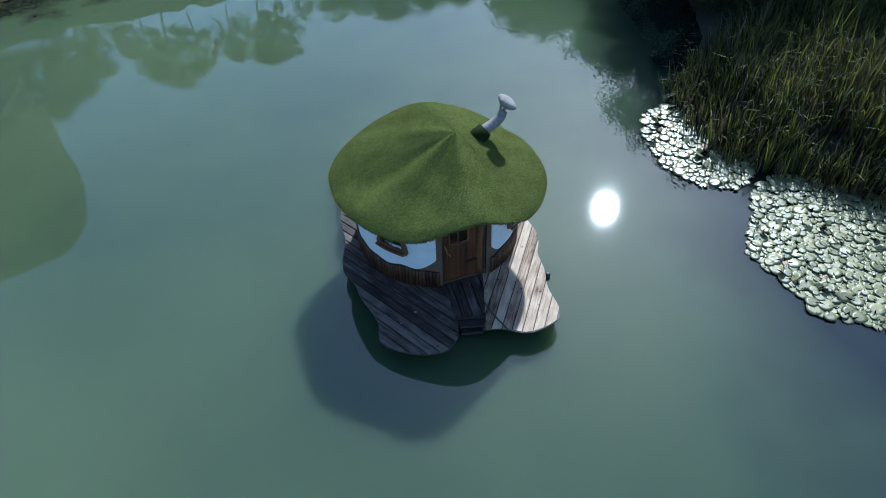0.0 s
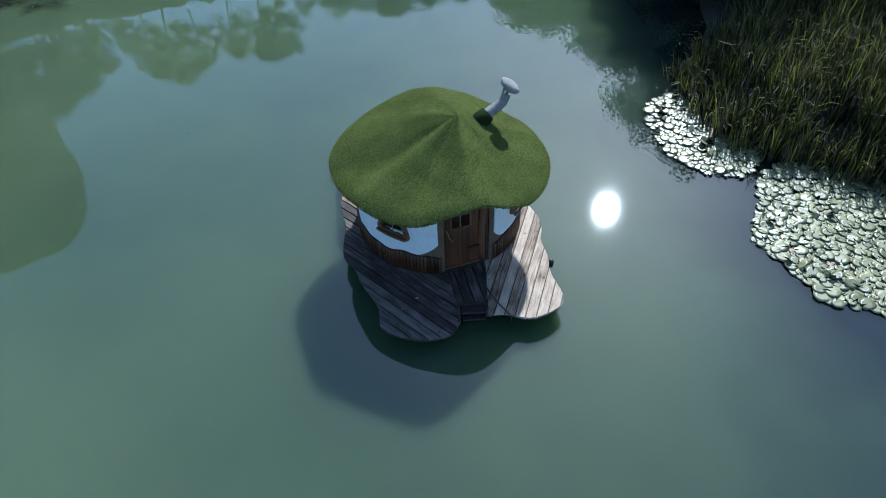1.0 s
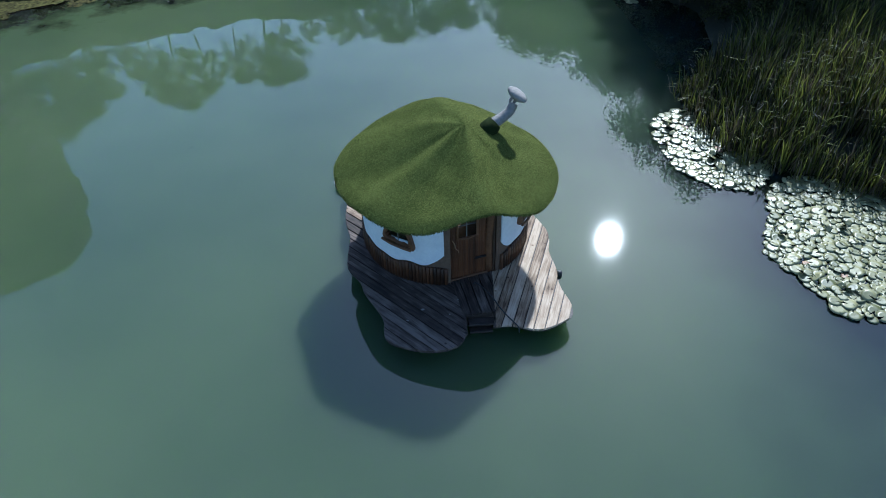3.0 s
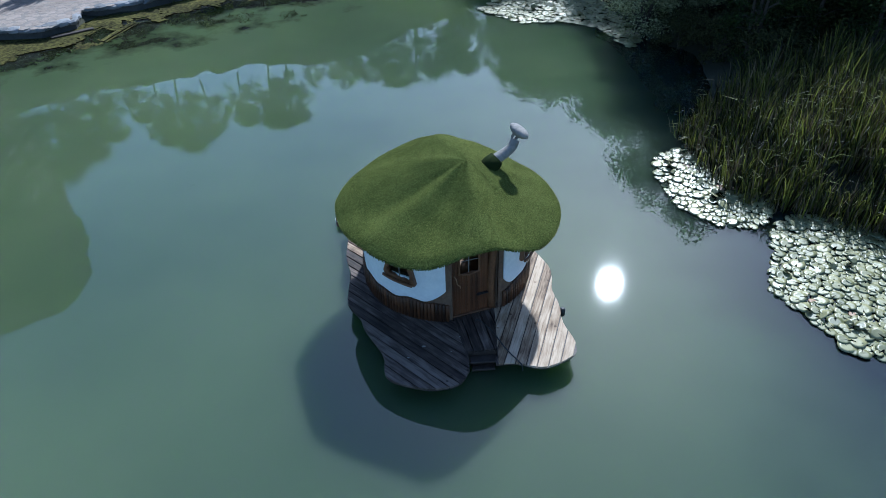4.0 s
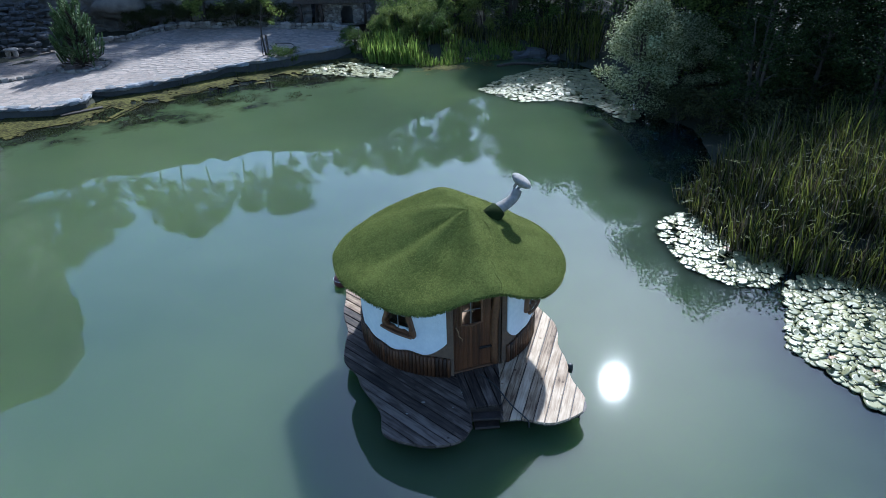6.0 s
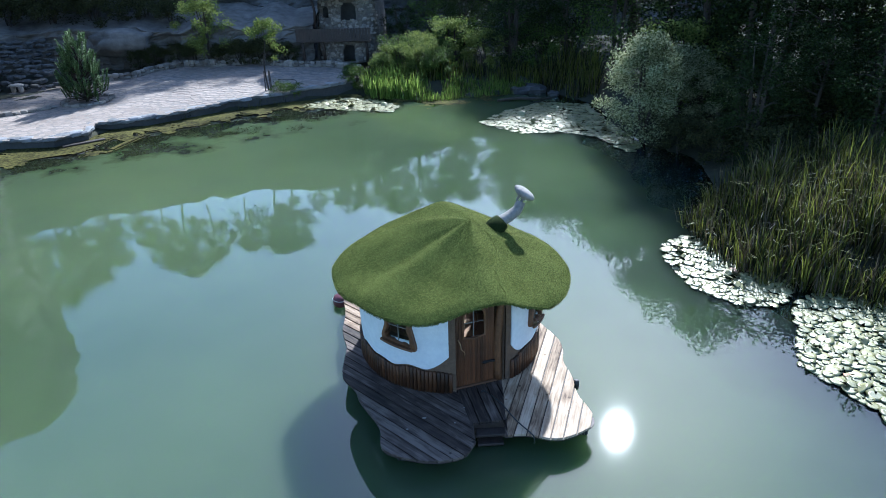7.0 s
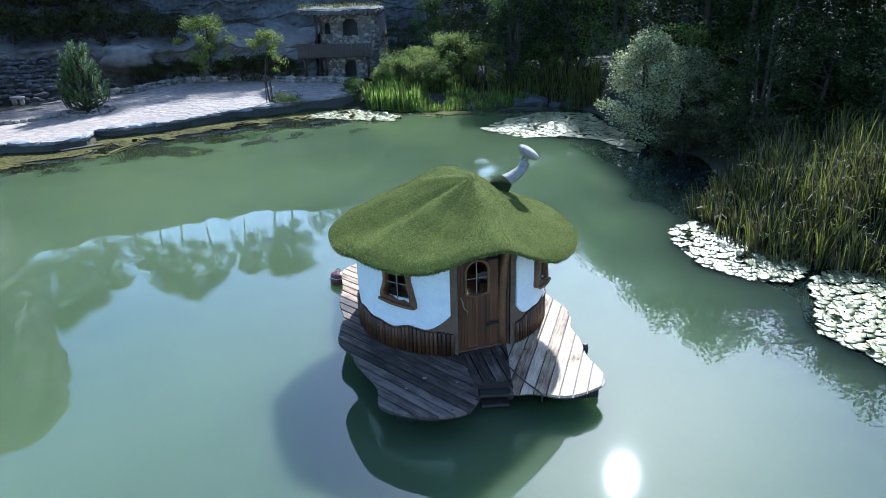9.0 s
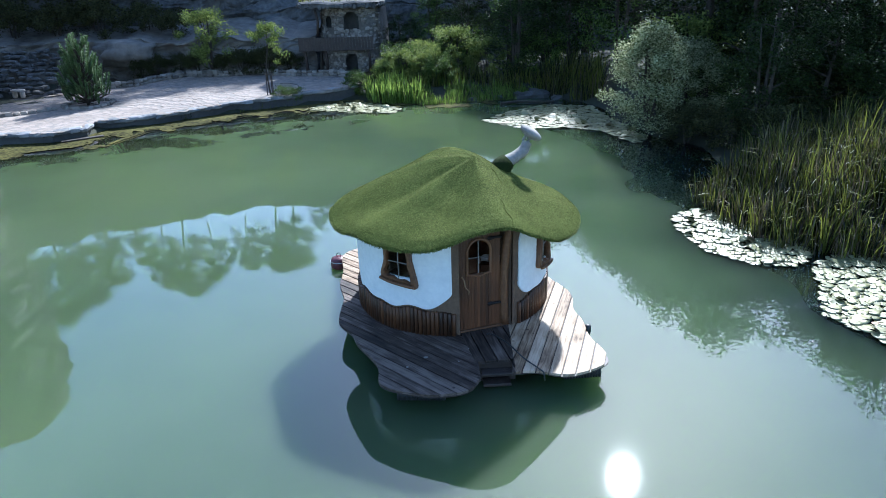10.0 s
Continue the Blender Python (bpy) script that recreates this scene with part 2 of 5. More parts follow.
M_LEAF_LIME = material("yellow_green_leaves", (0.09, 0.125, 0.026), (0.26, 0.31, 0.08), 0.6, 2, 0.4, 0, island=0.6, translucent=0.4, spec=0.2)
M_LEAF_SILVER = material("silver_leaves", (0.1, 0.125, 0.045), (0.46, 0.48, 0.27), 0.5, 2, 0.5, 0, island=0.7, translucent=0.35, spec=0.2)
M_NEEDLE = material("pine_needles", (0.055, 0.105, 0.038), (0.18, 0.27, 0.11), 0.6, 3, 0.5, 0, island=0.5, translucent=0.2, spec=0.15)
M_BARK = material("bark", (0.022, 0.017, 0.012), (0.07, 0.056, 0.043), 0.9, 9, 1.5, 0.6, 16)
M_GROUND = material("earth_and_grass", (0.013, 0.015, 0.008), (0.038, 0.04, 0.019), 0.95, 2.5, 0.25, 0.5, 6)
M_ROCK = material("quarry_limestone", (0.018, 0.018, 0.018), (0.145, 0.142, 0.138), 0.9, 3.4, 0.35, 1.0, 5.0, span=(0.33, 0.68))
M_LEDGE = material("smooth_pale_rock", (0.06, 0.054, 0.047), (0.27, 0.245, 0.215), 0.9, 2.2, 0.5, 0.7, 6.0)
M_PAVE = material("pinkish_flagstone", (0.175, 0.14, 0.117), (0.335, 0.278, 0.238), 0.8, 9, 0.5, 0.3, 12, island=0.2, obj_random=0.2)
M_MORTAR = material("sandy_mortar", (0.17, 0.148, 0.132), (0.26, 0.23, 0.205), 0.95, 6, 0.6, 0.3)
M_EDGE = material("grey_edging_stone", (0.1, 0.103, 0.11), (0.27, 0.27, 0.275), 0.85, 5, 0.8, 0.5, 9, obj_random=0.35, island=0.3)
M_WET = material("dark_wet_wall", (0.02, 0.022, 0.024), (0.07, 0.07, 0.07), 0.55, 4, 0.8, 0.5)
M_STONE = material("rubble_stone", (0.11, 0.098, 0.085), (0.31, 0.28, 0.245), 0.9, 5, 0.8, 0.5, 9, obj_random=0.4, island=0.4)
M_ALGAE = material("floating_algae", (0.016, 0.016, 0.006), (0.125, 0.115, 0.033), 0.95, 7, 0.8, 0.6, 22, gradient=0.45, spec=0.08, span=(0.4, 0.66))
M_WEED = material("sunken_weed", (0.032, 0.04, 0.018), (0.062, 0.068, 0.028), 0.95, 3, 0.8, 0.4, 6, spec=0.1)


# ---- mesh tools ----
def mesh(name, verts, faces, mat, smooth=False):
    me = bpy.data.meshes.new(name)
    me.from_pydata([tuple(v) for v in verts], [], [tuple(f) for f in faces])
    me.materials.append(mat)
    if smooth:
        me.polygons.foreach_set("use_smooth", [True] * len(me.polygons))
    me.update()
    return me


def part(name, me, parent=None, label="", at=None):
    """Links a mesh as one object under a thing or a part (parents stand unturned at the origin, or at their own place)."""
    ob = new(name, me)
    if parent is not None:
        ob.parent = parent
    if at is not None:
        ob.matrix_basis = at
    if label:
        tagged(ob, label)
    return ob


def thing(name, label, category, at=(0, 0, 0), group="", kind="", me=None):
    ob = new(name, me)
    ob.location = at
    return tagged(ob, label, category, group, kind)


class Geo:
    """Collects vertices and faces of one mesh."""
    def __init__(self):
        self.v, self.f = [], []

    def add(self, verts, faces):
        k = len(self.v)
        self.v += [tuple(p) for p in verts]
        self.f += [tuple(i + k for i in q) for q in faces]

    def box(self, size, m=None, chamfer=0.0):
        x, y, z = (s / 2 for s in size)
        c = min(chamfer, x * 0.6, y * 0.6, z * 0.6)
        m = m or Matrix()
        if not c:
            vs = [(sx * x, sy * y, sz * z) for sz in (-1, 1) for sx, sy in ((-1, -1), (1, -1), (1, 1), (-1, 1))]
            fs = [(3, 2, 1, 0), (4, 5, 6, 7)] + [(i, (i + 1) % 4, 4 + (i + 1) % 4, 4 + i) for i in range(4)]
        else:
            rings = [(x - c, y - c, -z), (x, y, -z + c), (x, y, z - c), (x - c, y - c, z)]
            vs = [(sx * a, sy * b, h) for a, b, h in rings for sx, sy in ((-1, -1), (1, -1), (1, 1), (-1, 1))]
            fs = [(3, 2, 1, 0), (12, 13, 14, 15)]
            for r in range(3):
                fs += [(4 * r + i, 4 * r + (i + 1) % 4, 4 * r + 4 + (i + 1) % 4, 4 * r + 4 + i) for i in range(4)]
        self.add([m @ Vector(p) for p in vs], fs)

    def tube(self, pts, radii, sides=8, caps=True):
        pts = [Vector(p) for p in pts]
        k = len(self.v)
        side = None
        for i, p in enumerate(pts):
            d = (pts[min(i + 1, len(pts) - 1)] - pts[max(i - 1, 0)]).normalized()
            if side is None:
                side = d.orthogonal().normalized()
            side = (side - d * side.dot(d)).normalized()
            up = d.cross(side)
            r = radii[i] if hasattr(radii, "__len__") else radii
            for j in range(sides):
                a = 2 * math.pi * j / sides
                self.v.append(tuple(p + (side * math.cos(a) + up * math.sin(a)) * r))
        for i in range(len(pts) - 1):
            for j in range(sides):
                a, b = k + i * sides + j, k + i * sides + (j + 1) % sides
                self.f.append((a, b, b + sides, a + sides))
        if caps:
            self.f.append(tuple(range(k + sides - 1, k - 1, -1)))
            self.f.append(tuple(range(k + (len(pts) - 1) * sides, k + len(pts) * sides)))

    def lump(self, at, size, rng, rough=0.25, rings=5, sides=8, turn=0.0):
        """A rounded, uneven stone."""
        at, k = Vector(at), len(self.v)
        seed = Vector((rng.uniform(0, 99), rng.uniform(0, 99), rng.uniform(0, 99)))
        ct, st = math.cos(turn), math.sin(turn)
        def place(u):
            d = 1 + rough * noise.noise(u * 1.7 + seed)
            q = [math.copysign(abs(c) ** 0.7, c) * d * s / 2 for c, s in zip(u, size)]
            return tuple(at + Vector((q[0] * ct - q[1] * st, q[0] * st + q[1] * ct, q[2])))
        self.v.append(place(Vector((0, 0, -1))))
        for i in range(1, rings):
            a = math.pi * i / rings
            for j in range(sides):
                b = 2 * math.pi * j / sides
                self.v.append(place(Vector((math.sin(a) * math.cos(b), math.sin(a) * math.sin(b), -math.cos(a)))))
        self.v.append(place(Vector((0, 0, 1))))
        top = len(self.v) - 1
        for j in range(sides):
            self.f.append((k, k + 1 + (j + 1) % sides, k + 1 + j))
            self.f.append((top, top - sides + j, top - sides + (j + 1) % sides))
        for i in range(rings - 2):
            for j in range(sides):
                a, b = k + 1 + i * sides + j, k + 1 + i * sides + (j + 1) % sides
                self.f.append((a, b, b + sides, a + sides))

    def make(self, name, mat, smooth=False, weld=False):
        me = mesh(name, self.v, self.f, mat, smooth)
        if weld:
            bm = bmesh.new()
            bm.from_mesh(me)
            bmesh.ops.remove_doubles(bm, verts=bm.verts, dist=0.0005)
            bm.to_mesh(me)
            bm.free()
        return me


def spline(pts, n):
    """Catmull-Rom through the points, n steps a stretch."""
    pts = [Vector(p) for p in pts]
    q = [2 * pts[0] - pts[1], *pts, 2 * pts[-1] - pts[-2]]
    out = []
    for i in range(1, len(q) - 2):
        for k in range(n):
            t = k / n
            a, b, c, d = q[i - 1], q[i], q[i + 1], q[i + 2]
            out.append(0.5 * (2 * b + (c - a) * t + (2 * a - 5 * b + 4 * c - d) * t * t + (3 * b - a - 3 * c + d) * t ** 3))
    return out + [pts[-1]]


def inside(poly, x, y):
    hit = False
    for (x0, y0), (x1, y1) in zip(poly, poly[1:] + poly[:1]):
        if (y0 > y) != (y1 > y) and x < x0 + (y - y0) * (x1 - x0) / (y1 - y0):
            hit = not hit
    return hit


def shore_distance(poly, X, Y):
    """Distance to a closed outline, plus outside and minus inside, for arrays."""
    d2, odd = np.full(X.shape, 1e9), np.zeros(X.shape, bool)
    for (x0, y0), (x1, y1) in zip(poly, poly[1:] + poly[:1]):
        ex, ey = x1 - x0, y1 - y0
        t = np.clip(((X - x0) * ex + (Y - y0) * ey) / (ex * ex + ey * ey), 0, 1)
        d2 = np.minimum(d2, (X - x0 - t * ex) ** 2 + (Y - y0 - t * ey) ** 2)
        if y0 != y1:
            odd ^= ((y0 > Y) != (y1 > Y)) & (X < x0 + (Y - y0) * ex / (y1 - y0))
    return np.sqrt(d2) * np.where(odd, -1, 1)


def smooth01(x):
    x = np.clip(x, 0, 1)
    return x * x * (3 - 2 * x)


# ---- the pond and its banks ----
BANK = [(-26.2, 25.8), (-19.9, 26.8), (-17.9, 27.0), (-17.0, 28.1), (-17.35, 29.4), (-15.3, 30.3), (-13.9, 31.6), (-12.1, 33.2), (-9.5, 34.7), (-6.7, 36.5)]
SHORE = BANK + [(-5.4, 35.0), (-3.0, 34.6), (-0.6, 35.2), (1.5, 35.8), (3.3, 36.2), (5.4, 33.4), (5.8, 29.6), (6.6, 26.4), (8.0, 24.4), (7.6, 21.5),
                (6.7, 19.0), (6.6, 17.2), (7.1, 15.6), (7.7, 14.6), (9.0, 14.2), (10.4, 13.4), (13.5, 11.6), (19.0, 8.0), (25.0, -2.0), (17.0, -15.0), (0.0, -19.0),
                (-24.0, -14.0), (-38.0, 2.0), (-36.0, 18.0)]


def ground_height(X, Y):
    d = shore_distance(SHORE, X, Y)
    h = np.where(d < 0, -1.6 * smooth01(-d / 2.5) - 0.05, 0.0)
    h = np.where(d >= 0, -0.05 + 0.5 * smooth01(d / 1.5) + 0.03 * np.clip(d, 0, 60), h)
    # the paved side lies level, below the quarry's foot
    paved = smooth01((-5.6 - X) / 0.8) * smooth01((Y - 20) / 3) * (d >= 0)
    h = h * (1 - paved) + paved * (0.2 + 0.03 * np.clip(d, 0, 12))
    return h


def ground():
    xs = np.concatenate([np.linspace(-700, -60, 9)[:-1], np.arange(-60, 40.1, 0.7), np.linspace(40, 700, 9)[1:]])
    ys = np.concatenate([np.linspace(-500, -30, 8)[:-1], np.arange(-30, 70.1, 0.7), np.linspace(70, 900, 9)[1:]])
    X, Y = np.meshgrid(xs, ys)
    Z = ground_height(X, Y)
    rng = np.random.default_rng(3)
    Z = Z + np.where(Z > 0.1, rng.normal(0, 0.03, Z.shape), 0)
    nx, ny = len(xs), len(ys)
    v = np.stack([X, Y, Z], -1).reshape(-1, 3).tolist()
    f = [(j * nx + i, j * nx + i + 1, (j + 1) * nx + i + 1, (j + 1) * nx + i) for j in range(ny - 1) for i in range(nx - 1)]
    thing("ground", "dark earth with patchy grass round the pond", "ground", kind="structure", me=mesh("ground", v, f, M_GROUND, True))


ground()
water_geo = Geo()
water_geo.add([(-44, -24, 0), (32, -24, 0), (32, 40, 0), (-44, 40, 0), (-44, -24, -3), (32, -24, -3), (32, 40, -3), (-44, 40, -3)],
              [(0, 1, 2, 3), (7, 6, 5, 4), (0, 4, 5, 1), (1, 5, 6, 2), (2, 6, 7, 3), (3, 7, 4, 0)])
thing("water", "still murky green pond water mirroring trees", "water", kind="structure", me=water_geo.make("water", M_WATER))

KERB = [(-22.4, 37.4), (-21.1, 37.9), (-19.6, 38.4), (-19.1, 39.9), (-17.8, 41.2), (-15.3, 40.8), (-13.7, 41.5), (-10.9, 40.2), (-8.5, 39.9), (-6.5, 38.4)]
STEP = [(-25.7, 29.6), (-22.4, 30.7), (-21.4, 31.5), (-20.7, 32.5)]
RING = [(-19.8 + 1.15 * math.cos(k * 0.5236), 33.5 + 1.15 * math.sin(k * 0.5236)) for k in range(13)]
YARD = BANK + list(reversed(KERB)) + [(-26.2, 37.2)]


def yard_height(x, y):
    return 0.45 + 0.33 * min(max((y - 31.5 + (x + 14.7) * 0.35) / 9.4, 0), 1)


def pavement():
    top = thing("pavement", "sunlit pinkish irregular flagstone terrace beside the pond", "pavement", kind="structure")
    g = Geo()
    xs, ys = np.arange(-27.6, -5, 0.6), np.arange(24.6, 42.6, 0.6)
    # the bed of mortar follows the terrace
    for x in xs:
        for y in ys:
            if inside(YARD, x + 0.3, y + 0.3):
                c = [(x, y), (x + 0.6, y), (x + 0.6, y + 0.6), (x, y + 0.6)]
                g.add([(a, b, yard_height(a, b) - 0.002) for a, b in c], [(0, 1, 2, 3)])
    part("mortar_bed", g.make("mortar_bed", M_MORTAR), top)
    return top


def paving_stones(top):
    rng = random.Random(12)
    rest = Geo()
    stones, w = [], 0.37
    for j in range(52):
        for i in range(62):
            x, y = -27.4 + i * w + rng.uniform(-0.1, 0.1) + (j % 2) * 0.18, 25 + j * w * 0.95 + rng.uniform(-0.1, 0.1)
            if not inside(YARD, x, y):
                continue
            k = rng.randint(5, 7)
            r = [rng.uniform(0.8, 1.25) * w * 0.55 for _ in range(k)]
            a0 = rng.uniform(0, 6.28)
            cx, cy = x + rng.uniform(-0.06, 0.06), y + rng.uniform(-0.06, 0.06)
            ring = [(math.cos(a0 + 6.283 * q / k) * r[q], math.sin(a0 + 6.283 * q / k) * r[q]) for q in range(k)]
            lift, tx, ty = rng.uniform(0.0, 0.004), rng.uniform(-0.006, 0.006), rng.uniform(-0.006, 0.006)
            v = [(p * 1.02, q * 1.02, -0.03) for p, q in ring] + [(p * 0.95, q * 0.95, lift + p * tx + q * ty) for p, q in ring]
            f = [tuple(range(k, 2 * k))] + [(q, (q + 1) % k, k + (q + 1) % k, k + q) for q in range(k)]
            stones.append(((cx, cy, yard_height(cx, cy)), v, f))
    stones.sort(key=lambda s: s[0][1] - 0.5 * s[0][0])
    for n, (c, v, f) in enumerate(stones):
        if n < 280:
            part("paving_stone", mesh("paving_stone", v, f, M_PAVE), top, at=pose(*c))
        else:
            rest.add([(p[0] + c[0], p[1] + c[1], p[2] + c[2]) for p in v], f)
    tagged(part("paving_field", rest.make("paving_field", M_PAVE), top), kind="stuff")


def along(pts, step):
    """Places and headings at even steps along an open line."""
    pts = [Vector((*p, 0)) for p in pts]
    out, left = [], 0.0
    for a, b in zip(pts, pts[1:]):
        d, length = (b - a).normalized(), (b - a).length
        while left < length:
            out.append((a + d * left, math.atan2(d.y, d.x)))
            left += step
        left -= length
    return out


def retaining_wall():
    rng = random.Random(5)
    top = thing("retaining_wall", "low dark wet retaining wall capped with grey stones", "wall", kind="structure")
    g = Geo()
    pts = [Vector((*p, 0)) for p in BANK]
    for a, b in zip(pts, pts[1:]):
        d = (b - a).normalized()
        nrm = Vector((d.y, -d.x, 0))
        q = [a, b, b - nrm * 0.45, a - nrm * 0.45]
        g.add([(p.x, p.y, -0.6) for p in q] + [(p.x, p.y, yard_height(p.x, p.y) - 0.11) for p in q], [(4, 5, 6, 7), (0, 1, 5, 4), (1, 2, 6, 5), (2, 3, 7, 6), (3, 0, 4, 7)])
    part("wall_face", g.make("wall_face", M_WET), top)
    g = Geo()
    for a, b in zip(pts, pts[1:]):
        d = (b - a).normalized()
        nrm = Vector((d.y, -d.x, 0))
        q = [a - nrm * 0.06 - d * 0.1, b - nrm * 0.06 + d * 0.1, b - nrm * 1.1 + d * 0.1, a - nrm * 1.1 - d * 0.1]
        g.add([(p.x, p.y, yard_height(p.x, p.y) - 0.014) for p in q], [(0, 1, 2, 3)])
    part("mortar_strip", g.make("mortar_strip", M_MORTAR), top)
    for p, a in along(BANK, 0.52):
        g = Geo()
        g.lump((0, 0, 0), (rng.uniform(0.62, 0.95), rng.uniform(0.4, 0.6), rng.uniform(0.16, 0.24)), rng, 0.3, 5, 8)
        part("edging_stone", g.make("edging_stone", M_EDGE, False), top, at=pose(p.x - math.sin(a) * 0.1, p.y + math.cos(a) * 0.1, yard_height(p.x, p.y) - 0.08 + rng.uniform(-0.03, 0.02), rng.uniform(-4, 4), rng.uniform(-4, 4), math.degrees(a) + rng.uniform(-8, 8)))


def stone_row(name, label, line, size, rows, base, rng, mat=None):
    top = thing(name, label, "kerb", kind="structure")
    for k in range(rows):
        for p, a in along(line, size * 0.93):
            s = rng.uniform(0.75, 1.25) * size
            g = Geo()
            g.lump((0, 0, 0), (s * 1.1, s * rng.uniform(0.6, 0.9), s * rng.uniform(0.45, 0.8)), rng, 0.4, 4, 7)
            part("stone", g.make("stone", mat or M_STONE), top, at=pose(p.x + rng.uniform(-0.05, 0.05) * size, p.y + rng.uniform(-0.1, 0.1) * size,
                 base(p.x, p.y) + size * (0.2 + 0.5 * k), 0, 0, math.degrees(a) + rng.uniform(-15, 15)))
    return top


terrace = pavement()
retaining_wall()
stone_row("kerb", "low dry-laid pale stone border behind the terrace", KERB, 0.36, 2, lambda x, y: yard_height(x, y), random.Random(8))
stone_row("step_edge", "low curved stone step edge across the terrace", STEP, 0.36, 1, lambda x, y: yard_height(x, y) - 0.02, random.Random(9))

stone_row("planting_ring", "low ring of rough stones round the young pine", RING, 0.34, 1, lambda x, y: yard_height(x, y) - 0.02, random.Random(10))


# ---- the quarry face ----
def cliff_sheet(name, label, foot, height, lean, seed, mat, ledges=1.0, nz=64, step=0.38):
    """A rock face over a foot line: heights and setbacks broken into ledges and lumps."""
    cols = along(foot, step)
    v, f = [], []
    for i, (p, a) in enumerate(cols):
        nx, ny = math.sin(a), -math.cos(a)
        hi = height(p.x, p.y)
        for k in range(nz + 6):
            t = min(k / nz, 1.0)
            z = t * hi
            q = Vector((p.x * 0.35, p.y * 0.35, z * 0.6 + seed))
            back = lean * t * hi + ledges * 0.9 * noise.noise(q) + 0.4 * noise.noise(q * 3.1) + 0.25 * noise.noise(q * 8.0) + 0.3 * ledges * ((z * 0.9 + 0.8 * noise.noise(q * 0.8)) % 1.0)
            back += ledges * 0.5 * math.floor(2.2 * t + 0.5 * noise.noise(Vector((p.x * 0.1, seed, 0))) + 0.5)
            z += 0.35 * noise.noise(q * 2.3 + Vector((7, 0, 0)))
            if k > nz:
                back += (k - nz) * 1.3
                z += 0.25 * (k - nz)
            v.append((p.x - nx * back, p.y - ny * back, z))
    n = nz + 6
    for i in range(len(cols) - 1):
        for k in range(n - 1):
            f.append((i * n + k, (i + 1) * n + k, (i + 1) * n + k + 1, i * n + k + 1))
    return thing(name, label, "cliff", kind="structure", me=mesh(name, v, f, mat, False))


cliff_sheet("cliff_north", "shaded grey-blue quarried limestone cliff", [(-52, 34), (-36, 40.5), (-27, 43.5), (-18, 44.5), (-10, 45), (-3, 48), (8, 53), (24, 57)],
            lambda x, y: 10.0 + 3.2 * max(0, min(1, (-16 - x) / 20)) - 2.4 * max(0, min(1, (x + 9) / 10)), 0.3, 3.0, M_ROCK)
cliff_sheet("cliff_west", "tall rounded dark limestone outcrop beside the pond", [(-40, 21.5), (-30, 22.0), (-26.0, 23.8), (-23.2, 25.8), (-22.7, 27.0), (-23.9, 29.6), (-26.3, 33.2), (-30, 37)],
            lambda x, y: 13.6 - 2.0 * max(0, min(1, (y - 28) / 6)), -0.14, 11.0, M_ROCK, 0.1)
cliff_sheet("rock_ledge", "low smooth rock ledge below the cliff", [(-31, 38.5), (-27, 40.6), (-23, 41.2), (-18, 41.6), (-13, 41.8), (-9.6, 42.0)],
            lambda x, y: 2.9, 0.04, 23.0, M_LEDGE, 0.25, 22)
g = Geo()
g.lump((-21.3, 41.2, 2.2), (3.7, 1.5, 1.35), random.Random(14), 0.5, 14, 20)
thing("boulder", "big pale smooth boulder set in the rock ledge", "boulder", me=g.make("boulder", M_LEDGE, True))


# ---- plants ----
def leaf_cloud(g, centre, radius, n, size, rng, droop=0.0, squash=1.0):
    """n small folded leaves about a point."""
    c = Vector(centre)
    for _ in range(n):
        d = Vector((rng.gauss(0, 1), rng.gauss(0, 1), rng.gauss(0, 1) * squash))
        p = c + d * (radius * rng.random() ** 0.45 * 1.05 / max(d.length, 0.3))
        u = Vector((rng.gauss(0, 1), rng.gauss(0, 1), rng.gauss(0, 0.6) - droop)).normalized()
        w = u.cross(Vector((rng.gauss(0, 1), rng.gauss(0, 1), rng.gauss(0, 1)))).normalized()
        s = size * rng.uniform(0.6, 1.3)
        fold = u.cross(w) * s * 0.12
        k = len(g.v)
        g.v += [tuple(p), tuple(p + u * s * 0.5 + w * s * 0.28 + fold), tuple(p + u * s), tuple(p + u * s * 0.5 - w * s * 0.28 + fold)]
        g.f += [(k, k + 1, k + 2), (k, k + 2, k + 3)]


